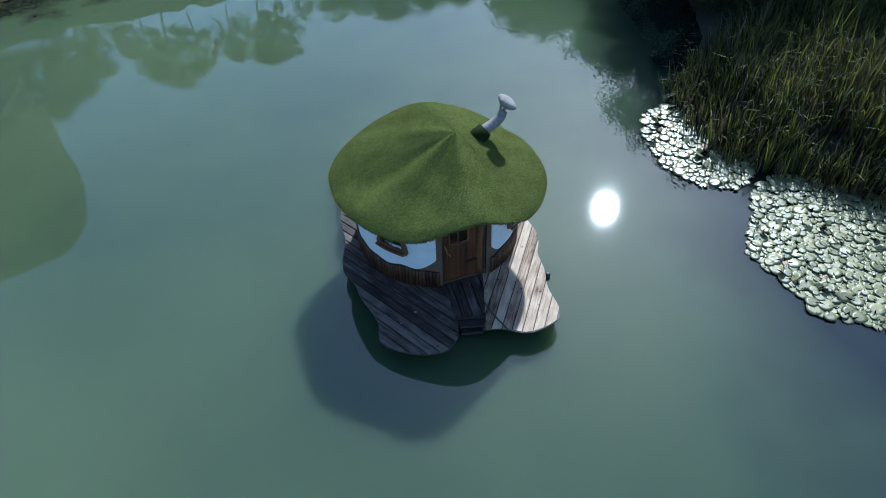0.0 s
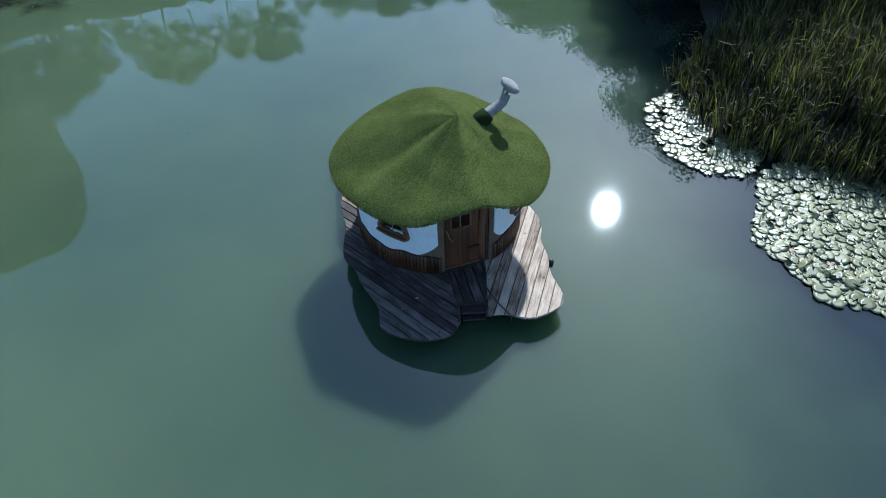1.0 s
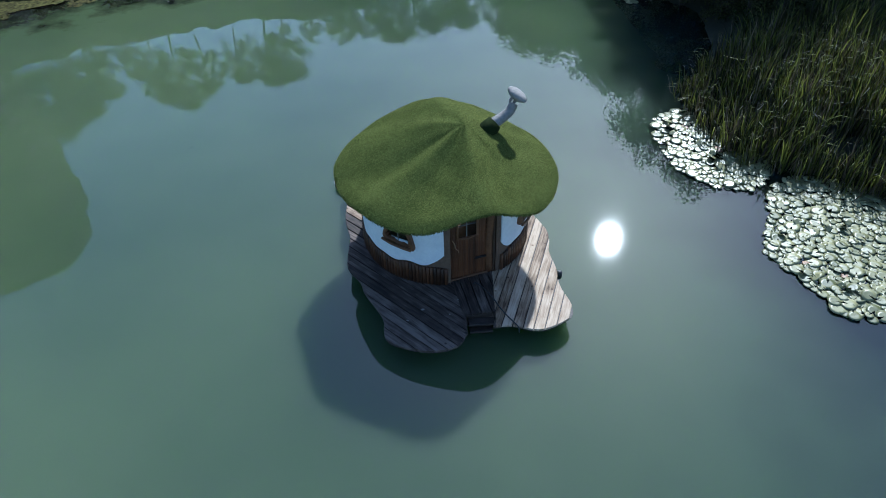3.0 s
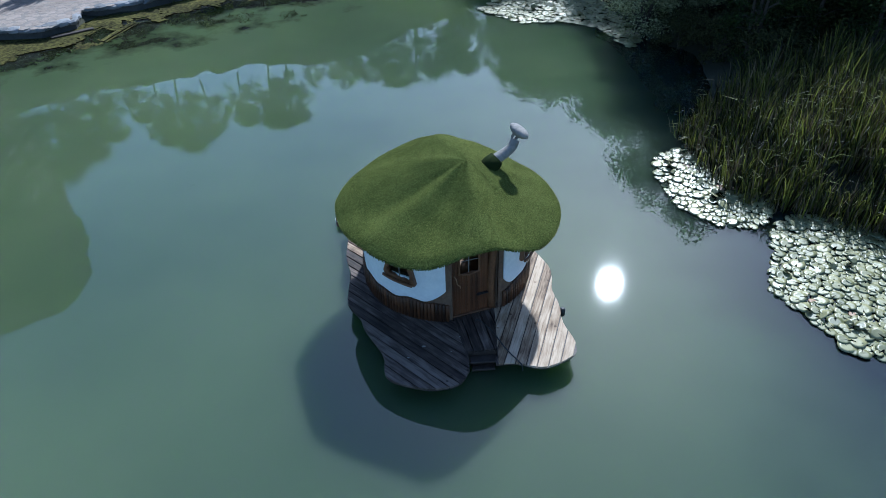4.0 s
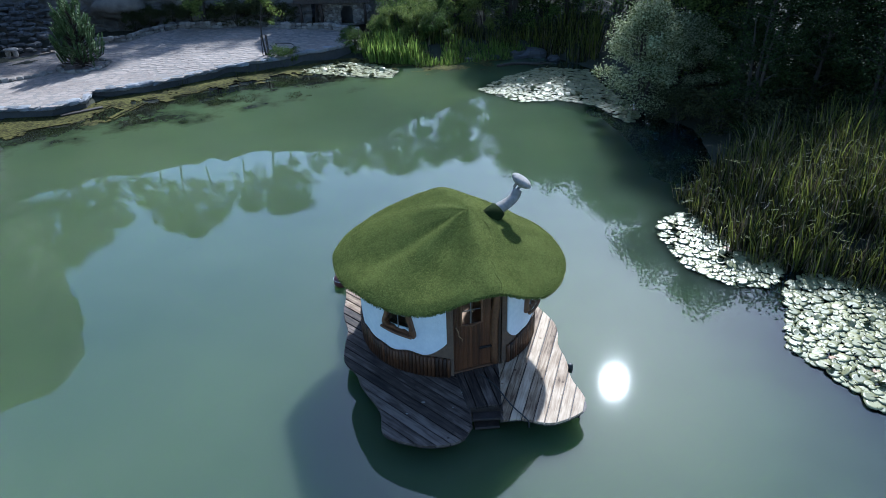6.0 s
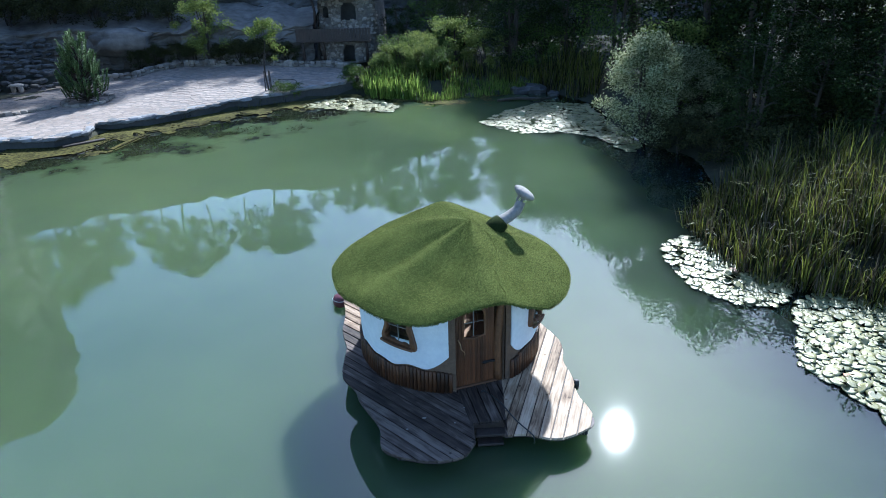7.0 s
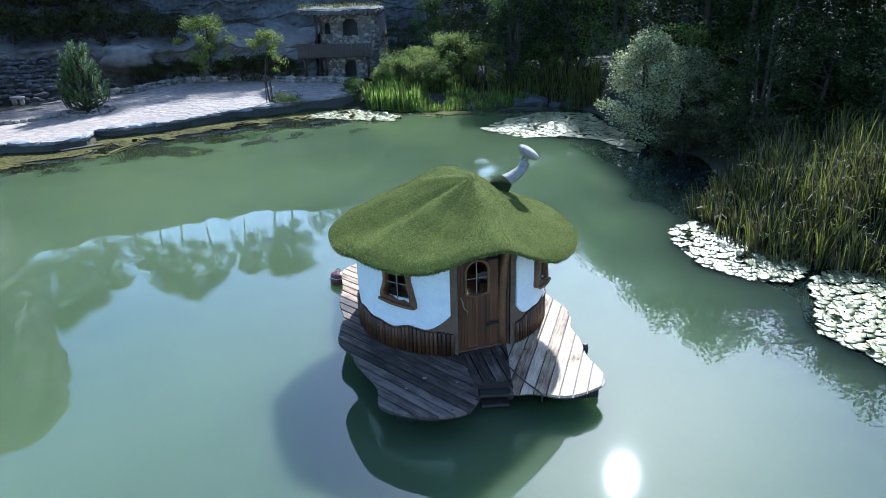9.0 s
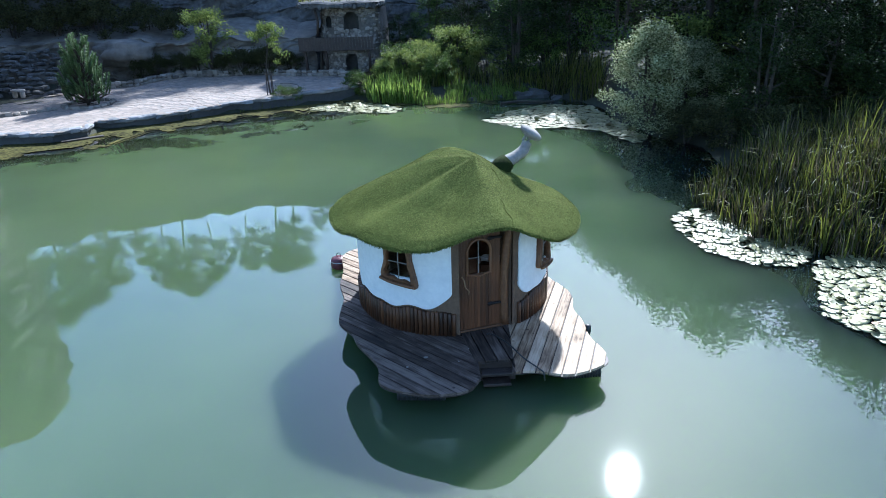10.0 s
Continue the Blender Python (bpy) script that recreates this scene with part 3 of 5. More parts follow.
def tree_meshes(name, height, crown_base, spread, clumps, per, leaf, seed, mat, bark=None, trunk=0.14, droop=0.1, stems=1, lean=0.0):
    """Tapered trunk with limbs, and a crown of leaf clumps at the limbs' ends."""
    rng = random.Random(seed)
    wood, crown = Geo(), Geo()
    for s in range(stems):
        a0 = rng.uniform(0, 6.28)
        tilt = (0.12 if stems == 1 else 0.42) * rng.uniform(0.4, 1) + lean
        top = Vector((math.cos(a0) * tilt * height * 0.5, math.sin(a0) * tilt * height * 0.5, height * rng.uniform(0.82, 0.95)))
        line = spline([(0, 0, -0.25), top * 0.35 + Vector((rng.uniform(-0.2, 0.2), rng.uniform(-0.2, 0.2), 0)), top * 0.7, top], 4)
        wood.tube(line, [trunk * (1 - 0.85 * i / (len(line) - 1)) for i in range(len(line))], 7)
        for c in range(clumps // stems):
            t = crown_base + (1 - crown_base) * rng.random() ** 0.8
            start = line[min(int(t * (len(line) - 1)), len(line) - 1)]
            a = rng.uniform(0, 6.283)
            prof = math.sin(math.pi * min(1, (0.18 + 0.8 * (t - crown_base) / (1 - crown_base)))) ** 0.7
            r = spread * prof * rng.uniform(0.35, 1.05)
            end = start + Vector((math.cos(a) * r, math.sin(a) * r, rng.uniform(-0.1, 0.35) * r))
            mid = (start + end) / 2 + Vector((0, 0, 0.12 * r))
            if c % 3 == 0:
                wood.tube([start, mid, end], [trunk * 0.3, trunk * 0.18, trunk * 0.05], 5, False)
            leaf_cloud(crown, end, spread * rng.uniform(0.15, 0.33), int(per * rng.uniform(0.6, 1.4)), leaf, rng, droop, 0.75)
    return wood.make(name + "_trunk", bark or M_BARK, True), crown.make(name + "_crown", mat)


def plant(name, label, category, meshes, m, group=""):
    ob = thing(name, label, category, group=group)
    part("trunk", meshes[0], ob)
    part("crown", meshes[1], ob)
    ob.matrix_basis = m
    return ob


def blade(g, base, height, width, heading, lean, rng, bend=0.35):
    """One long leaf, upright below and arching over at its tip."""
    b, d = Vector(base), Vector((math.cos(heading), math.sin(heading), 0))
    s = Vector((-d.y, d.x, 0))
    k, n = len(g.v), 5
    for i in range(n + 1):
        t = i / n
        p = b + d * (lean * height * t + 0.34 * bend * height * t ** 4) + Vector((0, 0, height * (t - 0.3 * bend * t ** 5)))
        w = width * (1 - t) ** 0.55 * (0.7 + 0.5 * t)
        g.v += [tuple(p - s * w / 2), tuple(p + s * w / 2)] if i < n else [tuple(p)]
    for i in range(n - 1):
        a = k + 2 * i
        g.f.append((a, a + 1, a + 3, a + 2))
    g.f.append((k + 2 * n - 2, k + 2 * n - 1, k + 2 * n))


def reed_bed(name, label, places, height, width, seed, dry=0.15, mat=None, bend=0.5):
    rng = random.Random(seed)
    green, brown = Geo(), Geo()
    for x, y, z, k in places:
        h0 = height * k
        for _ in range(rng.randint(4, 7)):
            g = brown if rng.random() < dry else green
            blade(g, (x + rng.gauss(0, 0.05), y + rng.gauss(0, 0.05), z - 0.1), h0 * rng.uniform(0.4, 1.1) * (0.85 if g is brown else 1), width * rng.uniform(0.55, 1.3), rng.uniform(0, 6.283),
                  rng.uniform(0.02, 0.24) + 0.22 * rng.random() ** 3, rng, bend * rng.random() ** 1.5 * (0.3 if g is brown else 1.0))
    ob = thing(name, label, "reeds", kind="stuff", me=green.make(name, mat or M_REED))
    if brown.v:
        part("dry_blades", brown.make("dry_blades", M_REED_DRY), ob, "straw-coloured withered blades")
    return ob


def height_at(x, y):
    return float(ground_height(np.array([x]), np.array([y]))[0])


def scatter(poly, n, seed, tall=lambda x, y: 1.0, gap=None):
    rng, out = random.Random(seed), []
    x0, x1 = min(p[0] for p in poly), max(p[0] for p in poly)
    y0, y1 = min(p[1] for p in poly), max(p[1] for p in poly)
    while len(out) < n:
        x, y = rng.uniform(x0, x1), rng.uniform(y0, y1)
        if inside(poly, x, y) and noise.noise(Vector((x * 0.7, y * 0.7, seed))) > (gap if gap is not None else -1):
            out.append((x, y, max(height_at(x, y), -0.3), tall(x, y) * (0.85 + 0.3 * noise.noise(Vector((x * 0.5, y * 0.5, seed + 5))))))
    return out


def shore_gap(x, y):
    return float(shore_distance(SHORE, np.array([x]), np.array([y]))[0])


REEDS = [(6.0, 18.8), (6.1, 17.0), (6.5, 15.6), (7.0, 14.5), (8.3, 13.9), (9.9, 12.9), (13.7, 10.8), (18.0, 13.0), (17.0, 20.0), (10.5, 20.5), (7.4, 20.0)]
reed_bed("reed_bed", "tall green cattail reeds with withered tips on the bank", scatter(REEDS, 4200, 21, lambda x, y: 0.62 + 0.42 * min(1, max(0, shore_gap(x, y)) / 1.8) + 0.25 * noise.noise(Vector((x * 1.1, y * 1.1, 3))), gap=-0.55), 2.3, 0.042, 31, 0.36, bend=1.2)
reed_bed("iris_clump", "bright green iris blades at the water's edge", scatter([(-6.1, 36.3), (-5.6, 35.3), (-4.6, 34.8), (-3.1, 34.5), (-3.1, 35.8), (-4.6, 36.5)], 240, 22, gap=-0.4), 1.5, 0.055, 32, 0.05, M_IRIS)
reed_bed("sedge_fringe", "low green sedge along the far shore", scatter([(-3.4, 35.2), (-3.0, 34.2), (-1.6, 34.2), (-0.4, 34.9), (1.4, 35.4), (3.2, 36.0), (3.2, 37.0), (-3.0, 36.2)], 900, 23, lambda x, y: 0.75 + 0.5 * noise.noise(Vector((x * 1.3, y * 1.3, 8))), gap=-0.35), 0.95, 0.036, 33, 0.25, M_IRIS)
reed_bed("shore_reeds", "dark tall reeds below the far trees", scatter([(-3.4, 36.8), (1.0, 36.6), (3.4, 36.6), (4.2, 34.6), (6.0, 33.8), (6.5, 37.5), (3.0, 39.0), (-3.0, 38.5)], 640, 24, lambda x, y: 0.7 + 0.45 * (x > 3.3) + 0.4 * noise.noise(Vector((x * 0.9, y * 0.9, 4))), gap=-0.1), 1.7, 0.045, 34, 0.2)
reed_bed("bank_tufts", "small grass tufts growing out of the retaining wall", scatter([(-11.96, 33.17), (-11.43, 32.96), (-9.33, 34.64), (-9.75, 34.95)], 45, 26) + scatter([(-14.26, 31.07), (-13.95, 31.39), (-13.64, 31.91), (-13.95, 31.81)], 14, 27), 0.5, 0.02, 36, 0.1)

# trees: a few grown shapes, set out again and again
broad_a = tree_meshes("broad_a", 10.0, 0.18, 3.0, 76, 135, 0.15, 41, M_LEAF_SHADED, trunk=0.2)
broad_b = tree_meshes("broad_b", 9.0, 0.1, 2.6, 76, 135, 0.14, 42, M_LEAF, trunk=0.16, stems=2)
broad_c = tree_meshes("broad_c", 8.0, 0.05, 2.6, 68, 125, 0.15, 43, M_LEAF_SHADED, trunk=0.16, stems=3)
pine = tree_meshes("tall_pine", 6.4, 0.26, 2.1, 84, 150, 0.12, 44, M_LEAF_SHADED, trunk=0.08)
shrub_a = tree_meshes("shrub_a", 2.6, 0.1, 1.5, 44, 140, 0.1, 45, M_LEAF, trunk=0.06, stems=4)
shrub_b = tree_meshes("shrub_b", 2.4, 0.1, 1.3, 38, 150, 0.09, 46, M_LEAF_LIME, trunk=0.05, stems=3)
low_bush = tree_meshes("low_bush", 1.6, 0.05, 1.3, 36, 130, 0.1, 47, M_LEAF_BUSH, trunk=0.04, stems=4)


def grow(name, label, meshes, spots, group, seed, category="tree"):
    rng = random.Random(seed)
    first = plant(name, label, category, meshes, Matrix(), group)
    for n, (x, y, s, *z) in enumerate(spots):
        m = pose(x, y, z[0] if z else height_at(x, y), 0, 0, rng.uniform(0, 360))
        ob = first if n == 0 else copy_thing(first, m)
        ob.matrix_basis = m
        ob.scale = (s * rng.uniform(0.9, 1.1), s * rng.uniform(0.9, 1.1), s)


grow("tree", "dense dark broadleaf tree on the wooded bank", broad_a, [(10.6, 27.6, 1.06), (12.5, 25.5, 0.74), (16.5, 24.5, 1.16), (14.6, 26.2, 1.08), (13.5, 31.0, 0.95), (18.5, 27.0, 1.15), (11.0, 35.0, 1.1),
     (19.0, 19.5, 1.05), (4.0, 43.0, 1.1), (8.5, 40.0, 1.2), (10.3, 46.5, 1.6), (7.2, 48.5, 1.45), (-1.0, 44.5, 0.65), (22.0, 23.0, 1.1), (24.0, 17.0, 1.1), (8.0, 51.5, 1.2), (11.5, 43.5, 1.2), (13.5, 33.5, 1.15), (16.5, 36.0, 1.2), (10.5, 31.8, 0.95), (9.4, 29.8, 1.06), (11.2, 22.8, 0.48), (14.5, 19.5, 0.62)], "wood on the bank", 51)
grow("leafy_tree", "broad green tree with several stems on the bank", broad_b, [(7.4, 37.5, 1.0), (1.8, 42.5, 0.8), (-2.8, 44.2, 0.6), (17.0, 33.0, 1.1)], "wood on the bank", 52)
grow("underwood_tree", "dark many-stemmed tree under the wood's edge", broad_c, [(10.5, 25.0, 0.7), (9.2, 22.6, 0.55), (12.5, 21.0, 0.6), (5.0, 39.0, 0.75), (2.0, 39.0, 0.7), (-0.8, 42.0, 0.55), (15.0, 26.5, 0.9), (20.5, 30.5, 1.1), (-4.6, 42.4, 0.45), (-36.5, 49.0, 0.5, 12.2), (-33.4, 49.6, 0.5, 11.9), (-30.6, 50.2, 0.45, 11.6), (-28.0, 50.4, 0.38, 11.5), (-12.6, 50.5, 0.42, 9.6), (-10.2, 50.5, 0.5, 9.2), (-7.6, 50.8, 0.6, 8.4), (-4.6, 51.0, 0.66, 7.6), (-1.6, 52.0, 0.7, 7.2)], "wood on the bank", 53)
grow("pine_tree", "slim tree with bare trunk on the cliff top", pine, [(-38.4, 48.0, 1.1, 13.0), (-36.6, 48.0, 1.2, 12.8), (-34.4, 49.0, 1.3, 12.4), (-32.2, 49.4, 1.1, 12.2), (-30.2, 50.0, 0.85, 12.2), (-27.8, 50.6, 0.55, 12.4), (-25.6, 50.0, 0.95, 12.0), (-24.0, 50.4, 1.12, 11.8), (-21.8, 50.0, 0.8, 12.0), (-18.8, 50.4, 0.76, 11.6), (-16.2, 50.2, 0.9, 10.9), (-15.0, 51.0, 0.95, 10.6),
     (-11.2, 51.5, 0.45, 9.8), (-9.4, 52.0, 0.6, 9.0), (-6.4, 52.5, 1.0, 7.8), (-3.2, 53.0, 0.95, 7.3), (-1.0, 55.0, 1.05, 7.4), (3.0, 57.0, 1.3, 7.5), (6.0, 57.0, 1.3, 7.5)], "trees on the cliff", 54)
grow("shrub", "leafy green shrub at the wood's edge", shrub_a, [(-3.6, 38.2, 0.8), (-2.4, 37.4, 0.7), (-5.2, 37.4, 0.5), (-1.6, 40.5, 1.2), (-4.2, 39.2, 0.9), (3.8, 39.4, 1.1), (9.3, 29.0, 1.0), (12.6, 19.6, 0.8)], "shrubs on the bank", 55, "shrub")
grow("lime_shrub", "yellow-green sunlit shrub on the bank", shrub_b, [(-15.9, 40.6, 1.35, 1.6), (-17.4, 46.2, 0.6, 6.6), (-5.2, 37.3, 0.65), (-4.2, 37.6, 0.85), (-3.3, 37.3, 0.75), (-1.4, 39.8, 1.25), (-2.6, 38.2, 0.85), (0.2, 39.4, 1.0), (-3.4, 39.4, 0.95), (8.8, 29.2, 1.7), (10.2, 30.6, 1.5), (16.2, 19.0, 0.8)], "shrubs on the bank", 56, "shrub")
grow("low_bush", "low dark bush among the rocks", low_bush, [(-30.5, 44.6, 1.7, 4.4), (-27.6, 45.2, 1.8, 5.6), (-29.4, 46.0, 1.6, 7.4), (-26.2, 46.6, 1.6, 7.6), (-23.4, 46.4, 1.4, 7.0), (-31.6, 43.4, 1.4, 3.2), (-25.0, 45.6, 1.3, 6.2), (-26.0, 42.5, 1.4, 2.9), (-23.5, 43.2, 1.5, 2.9), (-21.0, 43.4, 1.3, 2.9), (-19.0, 43.4, 1.0, 2.9), (-28.5, 42.0, 1.5, 2.9), (-24.8, 44.2, 1.6, 4.6),
     (-18.2, 41.6, 0.75, 0.9), (-17.2, 41.7, 0.8, 0.9), (-15.6, 41.5, 0.7, 0.9), (-13.2, 41.9, 0.8, 0.9), (-11.4, 41.5, 0.7, 0.9), (-20.2, 40.6, 0.6, 0.9), (-12.6, 41.0, 0.9, 1.0), (-14.2, 41.1, 0.8, 1.0), (-19.4, 41.0, 0.7, 1.0), (7.6, 25.2, 0.9), (8.6, 23.6, 0.9), (9.5, 21.2, 1.0), (11.0, 20.6, 0.9), (13.5, 19.6, 1.0), (16.0, 20.5, 1.3), (18.0, 21.5, 1.4), (14.0, 22.5, 1.4), (16.5, 24.0, 1.5), (12.0, 23.5, 1.3), (19.5, 23.5, 1.5), (13.0, 27.0, 1.5), (10.5, 23.6, 1.2), (17.5, 29.5, 1.6), (21.0, 20.5, 1.5), (11.5, 29.5, 1.4)], "bushes", 57, "shrub")
willow = plant("silver_willow", "rounded silver-leaved willow leaning over the water", "shrub", tree_meshes("silver_willow", 4.4, 0.06, 1.75, 104, 190, 0.1, 48, M_LEAF_SILVER, trunk=0.08, stems=6), pose(6.7, 27.2, 0.05), "silver willows")
copy_thing(willow, pose(8.1, 28.0, 0.25, 0, 0, 130)).scale = (0.95, 0.95, 0.78)


def conifer():
    """A young bushy pine: upright candles set with needles."""
    rng = random.Random(58)
    wood, crown = Geo(), Geo()
    wood.tube([(0, 0, -0.1), (0.02, 0, 1.0), (0, 0, 2.3)], [0.07, 0.05, 0.015], 7)
    for k in range(170):
        t = rng.random() ** 1.1
        a, r = rng.uniform(0, 6.283), 1.12 * (1 - 0.75 * t) * rng.uniform(0.3, 1.0) ** 0.6
        p = Vector((r * math.cos(a), r * math.sin(a), 0.12 + 1.9 * t + rng.uniform(-0.1, 0.1)))
        tip = p + Vector((math.cos(a) * 0.16, math.sin(a) * 0.16, rng.uniform(0.28, 0.5)))
        wood.tube([(0, 0, max(0.05, p.z - 0.3)), tuple(p), tuple(tip)], [0.02, 0.014, 0.006], 4, False)
        for _ in range(150):
            s = rng.random()
            q = p.lerp(tip, s)
            b = rng.uniform(0, 6.283)
            d = Vector((math.cos(b), math.sin(b), rng.uniform(0.3, 1.2))).normalized() * rng.uniform(0.09, 0.16) * (1.15 - 0.5 * s)
            w = Vector((-math.sin(b), math.cos(b), 0)) * 0.013
            n = len(crown.v)
            crown.v += [tuple(q - w), tuple(q + w), tuple(q + d)]
            crown.f.append((n, n + 1, n + 2))
    return wood.make("young_pine_trunk", M_BARK, True), crown.make("young_pine_crown", M_NEEDLE)


plant("young_pine", "bushy young pine with upright shoots in a stone ring", "pine", conifer(), pose(-19.8, 33.5, 0.5) @ Matrix.Diagonal((1.17, 1.17, 1.45, 1)))


def staked_tree():
    ob = plant("staked_willow", "slim young willow with hanging yellow-green leaves, tied to stakes", "tree",
               tree_meshes("staked_willow", 3.8, 0.42, 1.05, 24, 80, 0.1, 59, M_LEAF_LIME, trunk=0.05, droop=1.2), Matrix())
    for x, y in ((-0.18, -0.1), (0.16, -0.12), (0.0, 0.2)):
        g = Geo()
        g.tube([(x, y, -0.3), (x * 0.8, y * 0.8, 1.15)], 0.024, 7)
        part("stake", g.make("stake", M_TIMBER), ob, "weathered round stake")
    ob.matrix_basis = pose(-10.7, 34.64, 0.42) @ Matrix.Scale(1.05, 4)
    g = Geo()
    g.tube(spline([(-10.49, 34.74, 1.08), (-10.17, 34.95, 0.73), (-9.75, 35.27, 0.68), (-9.44, 35.37, 0.83), (-9.6, 35.27, 1.03), (-10.28, 34.85, 1.13)], 5), 0.02, 6)
    thing("hose", "dark looped hose hung on a willow stake", "hose", me=g.make("hose", M_RUBBER, True))


staked_tree()
grow("bank_bush", "small ragged green bush at the water's edge", shrub_a, [(-6.4, 36.8, 0.55, 0.1), (-6.9, 37.2, 0.45, 0.4), (-10.17, 34.53, 0.38, 0.2), (-9.54, 34.95, 0.32, 0.2)], "bank bushes", 60, "shrub")


# ---- stone tower ----
def tower():
    ob = thing("stone_tower", "two-storey rubble stone tower with a grass-topped slab roof under the cliff", "tower")
    cx, cy, rx, ry = -7.55, 42.6, 1.62, 2.1
    rng = random.Random(401)
    front = lambda x, z: cy - ry * math.sqrt(max(0, 1 - ((x - cx) / (rx * 1.25)) ** 2)) - 0.05 * (4.6 - z)
    g = Geo()
    holes = ((-7.35, 0.85, 3.3, 3.85), (-8.72, 0.38, 3.35, 3.85), (-7.45, 0.7, 1.0, 1.6))
    half = lambda z: rx * (1 + 0.045 * (4.6 - z))
    n, m = 44, 36
    def open_at(x, z):
        return any(abs(x - h[0]) < h[1] / 2 and h[2] < z < h[3] + math.sqrt(max((h[1] / 2) ** 2 - (x - h[0]) ** 2, 0)) for h in holes)
    for i in range(n):
        for j in range(m):
            z0, z1 = 0.9 + 3.75 * j / m, 0.9 + 3.75 * (j + 1) / m
            q = []
            for ii, z in ((i, z0), (i + 1, z0), (i + 1, z1), (i, z1)):
                x = cx - half(z) + 2 * half(z) * ii / n
                q.append((x, front(x, z), z))
            mx, mz = sum(p[0] for p in q) / 4, sum(p[2] for p in q) / 4
            if open_at(mx, mz):
                continue
            g.add(q, [(0, 1, 2, 3)])
    for s in (-1, 1):
        g.add([(cx + s * half(z), y, z) for z, y in ((0.9, 40.6), (4.65, 41.2), (4.65, 45), (0.9, 45))], [(0, 1, 2, 3) if s > 0 else (3, 2, 1, 0)])
    body = part("wall", g.make("tower_wall", M_STONE, False, True), ob, "rubble stone wall")
    stones = Geo()
    for _ in range(520):
        z = rng.uniform(1.0, 4.6)
        x = cx + rng.uniform(-1, 1) * half(z)
        if not open_at(x, z) and not open_at(x + 0.09, z) and not open_at(x - 0.09, z):
            stones.lump((x, front(x, z), z), (rng.uniform(0.16, 0.32), 0.16, rng.uniform(0.1, 0.2)), rng, 0.35, 4, 6)
    tagged(part("rubble_facing", stones.make("rubble_facing", M_STONE), body), kind="stuff")
    # added dark sheet behind the openings, in place of the unlit inside
    g = Geo()
    g.add([(cx - 1.55, 41.6, 0.9), (cx + 1.55, 41.6, 0.9), (cx + 1.55, 41.6, 4.6), (cx - 1.55, 41.6, 4.6)], [(0, 1, 2, 3)])
    part("inner_wall", g.make("inner_wall", M_WET), ob)
    # balcony
    g = Geo()
    for k in range(26):
        x = -10.3 + 4.15 * k / 25
        y = 40.0 - 0.35 * math.sqrt(max(0, 1 - ((x + 8.2) / 2.3) ** 2))
        g.box((0.15, 0.05, 0.72), pose(x, y, 2.58), 0.01)
    g.box((4.3, 0.75, 0.1), pose(-8.22, 40.1, 2.24), 0.02)
    tagged(part("balcony", g.make("balcony", M_TIMBER, False), ob, "dark boarded balcony"), kind="stuff")
    for x in (-10.1, -8.9, -6.4):
        g = Geo()
        g.tube([(x, 40.3, 1.0), (x + 0.05, 40.1, 1.7), (x, 40.05, 2.2)], [0.1, 0.08, 0.09], 8)
        part("post", g.make("balcony_post", M_TIMBER, True), ob)
    g = Geo()
    g.tube([(-9.3, 40.25, 2.95), (-9.25, 40.3, 3.8), (-9.35, 40.2, 4.5)], 0.07, 8)
    part("roof_post", g.make("roof_post", M_TIMBER, True), ob)
    slab = Geo()
    k = 30
    for z, s in ((4.48, 0.86), (4.55, 1.0), (4.75, 1.04), (4.84, 0.98), (4.9, 0.8)):
        for i in range(k):
            a = 6.283 * i / k
            w = 1 + 0.06 * noise.noise(Vector((math.cos(a) * 2, math.sin(a) * 2, z * 2)))
            slab.v.append((-8.15 + 2.45 * s * w * math.cos(a), 42.1 + 2.6 * s * w * math.sin(a), z + 0.06 * noise.noise(Vector((a * 2, z, 3)))))
    for j in range(4):
        for i in range(k):
            slab.f.append((j * k + i, j * k + (i + 1) % k, (j + 1) * k + (i + 1) % k, (j + 1) * k + i))
    slab.f += [tuple(range(k - 1, -1, -1)), tuple(range(4 * k, 5 * k))]
    roof = part("roof", slab.make("slab_roof", M_ROCK), ob, "thick stone-edged roof slab")
    e = Geo()
    for i in range(64):
        a = 6.283 * i / 64
        e.lump((-8.15 + 2.5 * math.cos(a), 42.1 + 2.65 * math.sin(a), 4.6 + rng.uniform(-0.05, 0.05)), (0.3, 0.22, rng.uniform(0.16, 0.3)), rng, 0.4, 4, 6)
    tagged(part("slab_edging", e.make("slab_edging", M_ROCK), roof), kind="stuff")
    t = Geo()
    for _ in range(1500):
        a, r = rng.uniform(0, 6.283), 2.55 * math.sqrt(rng.random())
        blade(t, (-8.15 + r * math.cos(a), 42.1 + r * math.sin(a), 4.84), rng.uniform(0.1, 0.34), 0.03, rng.uniform(0, 6.283), rng.uniform(0.1, 0.7), rng, 1.2)
    tagged(part("roof_grass", t.make("roof_grass", M_REED), roof, "ragged yellow-green grass"), kind="stuff")


tower()


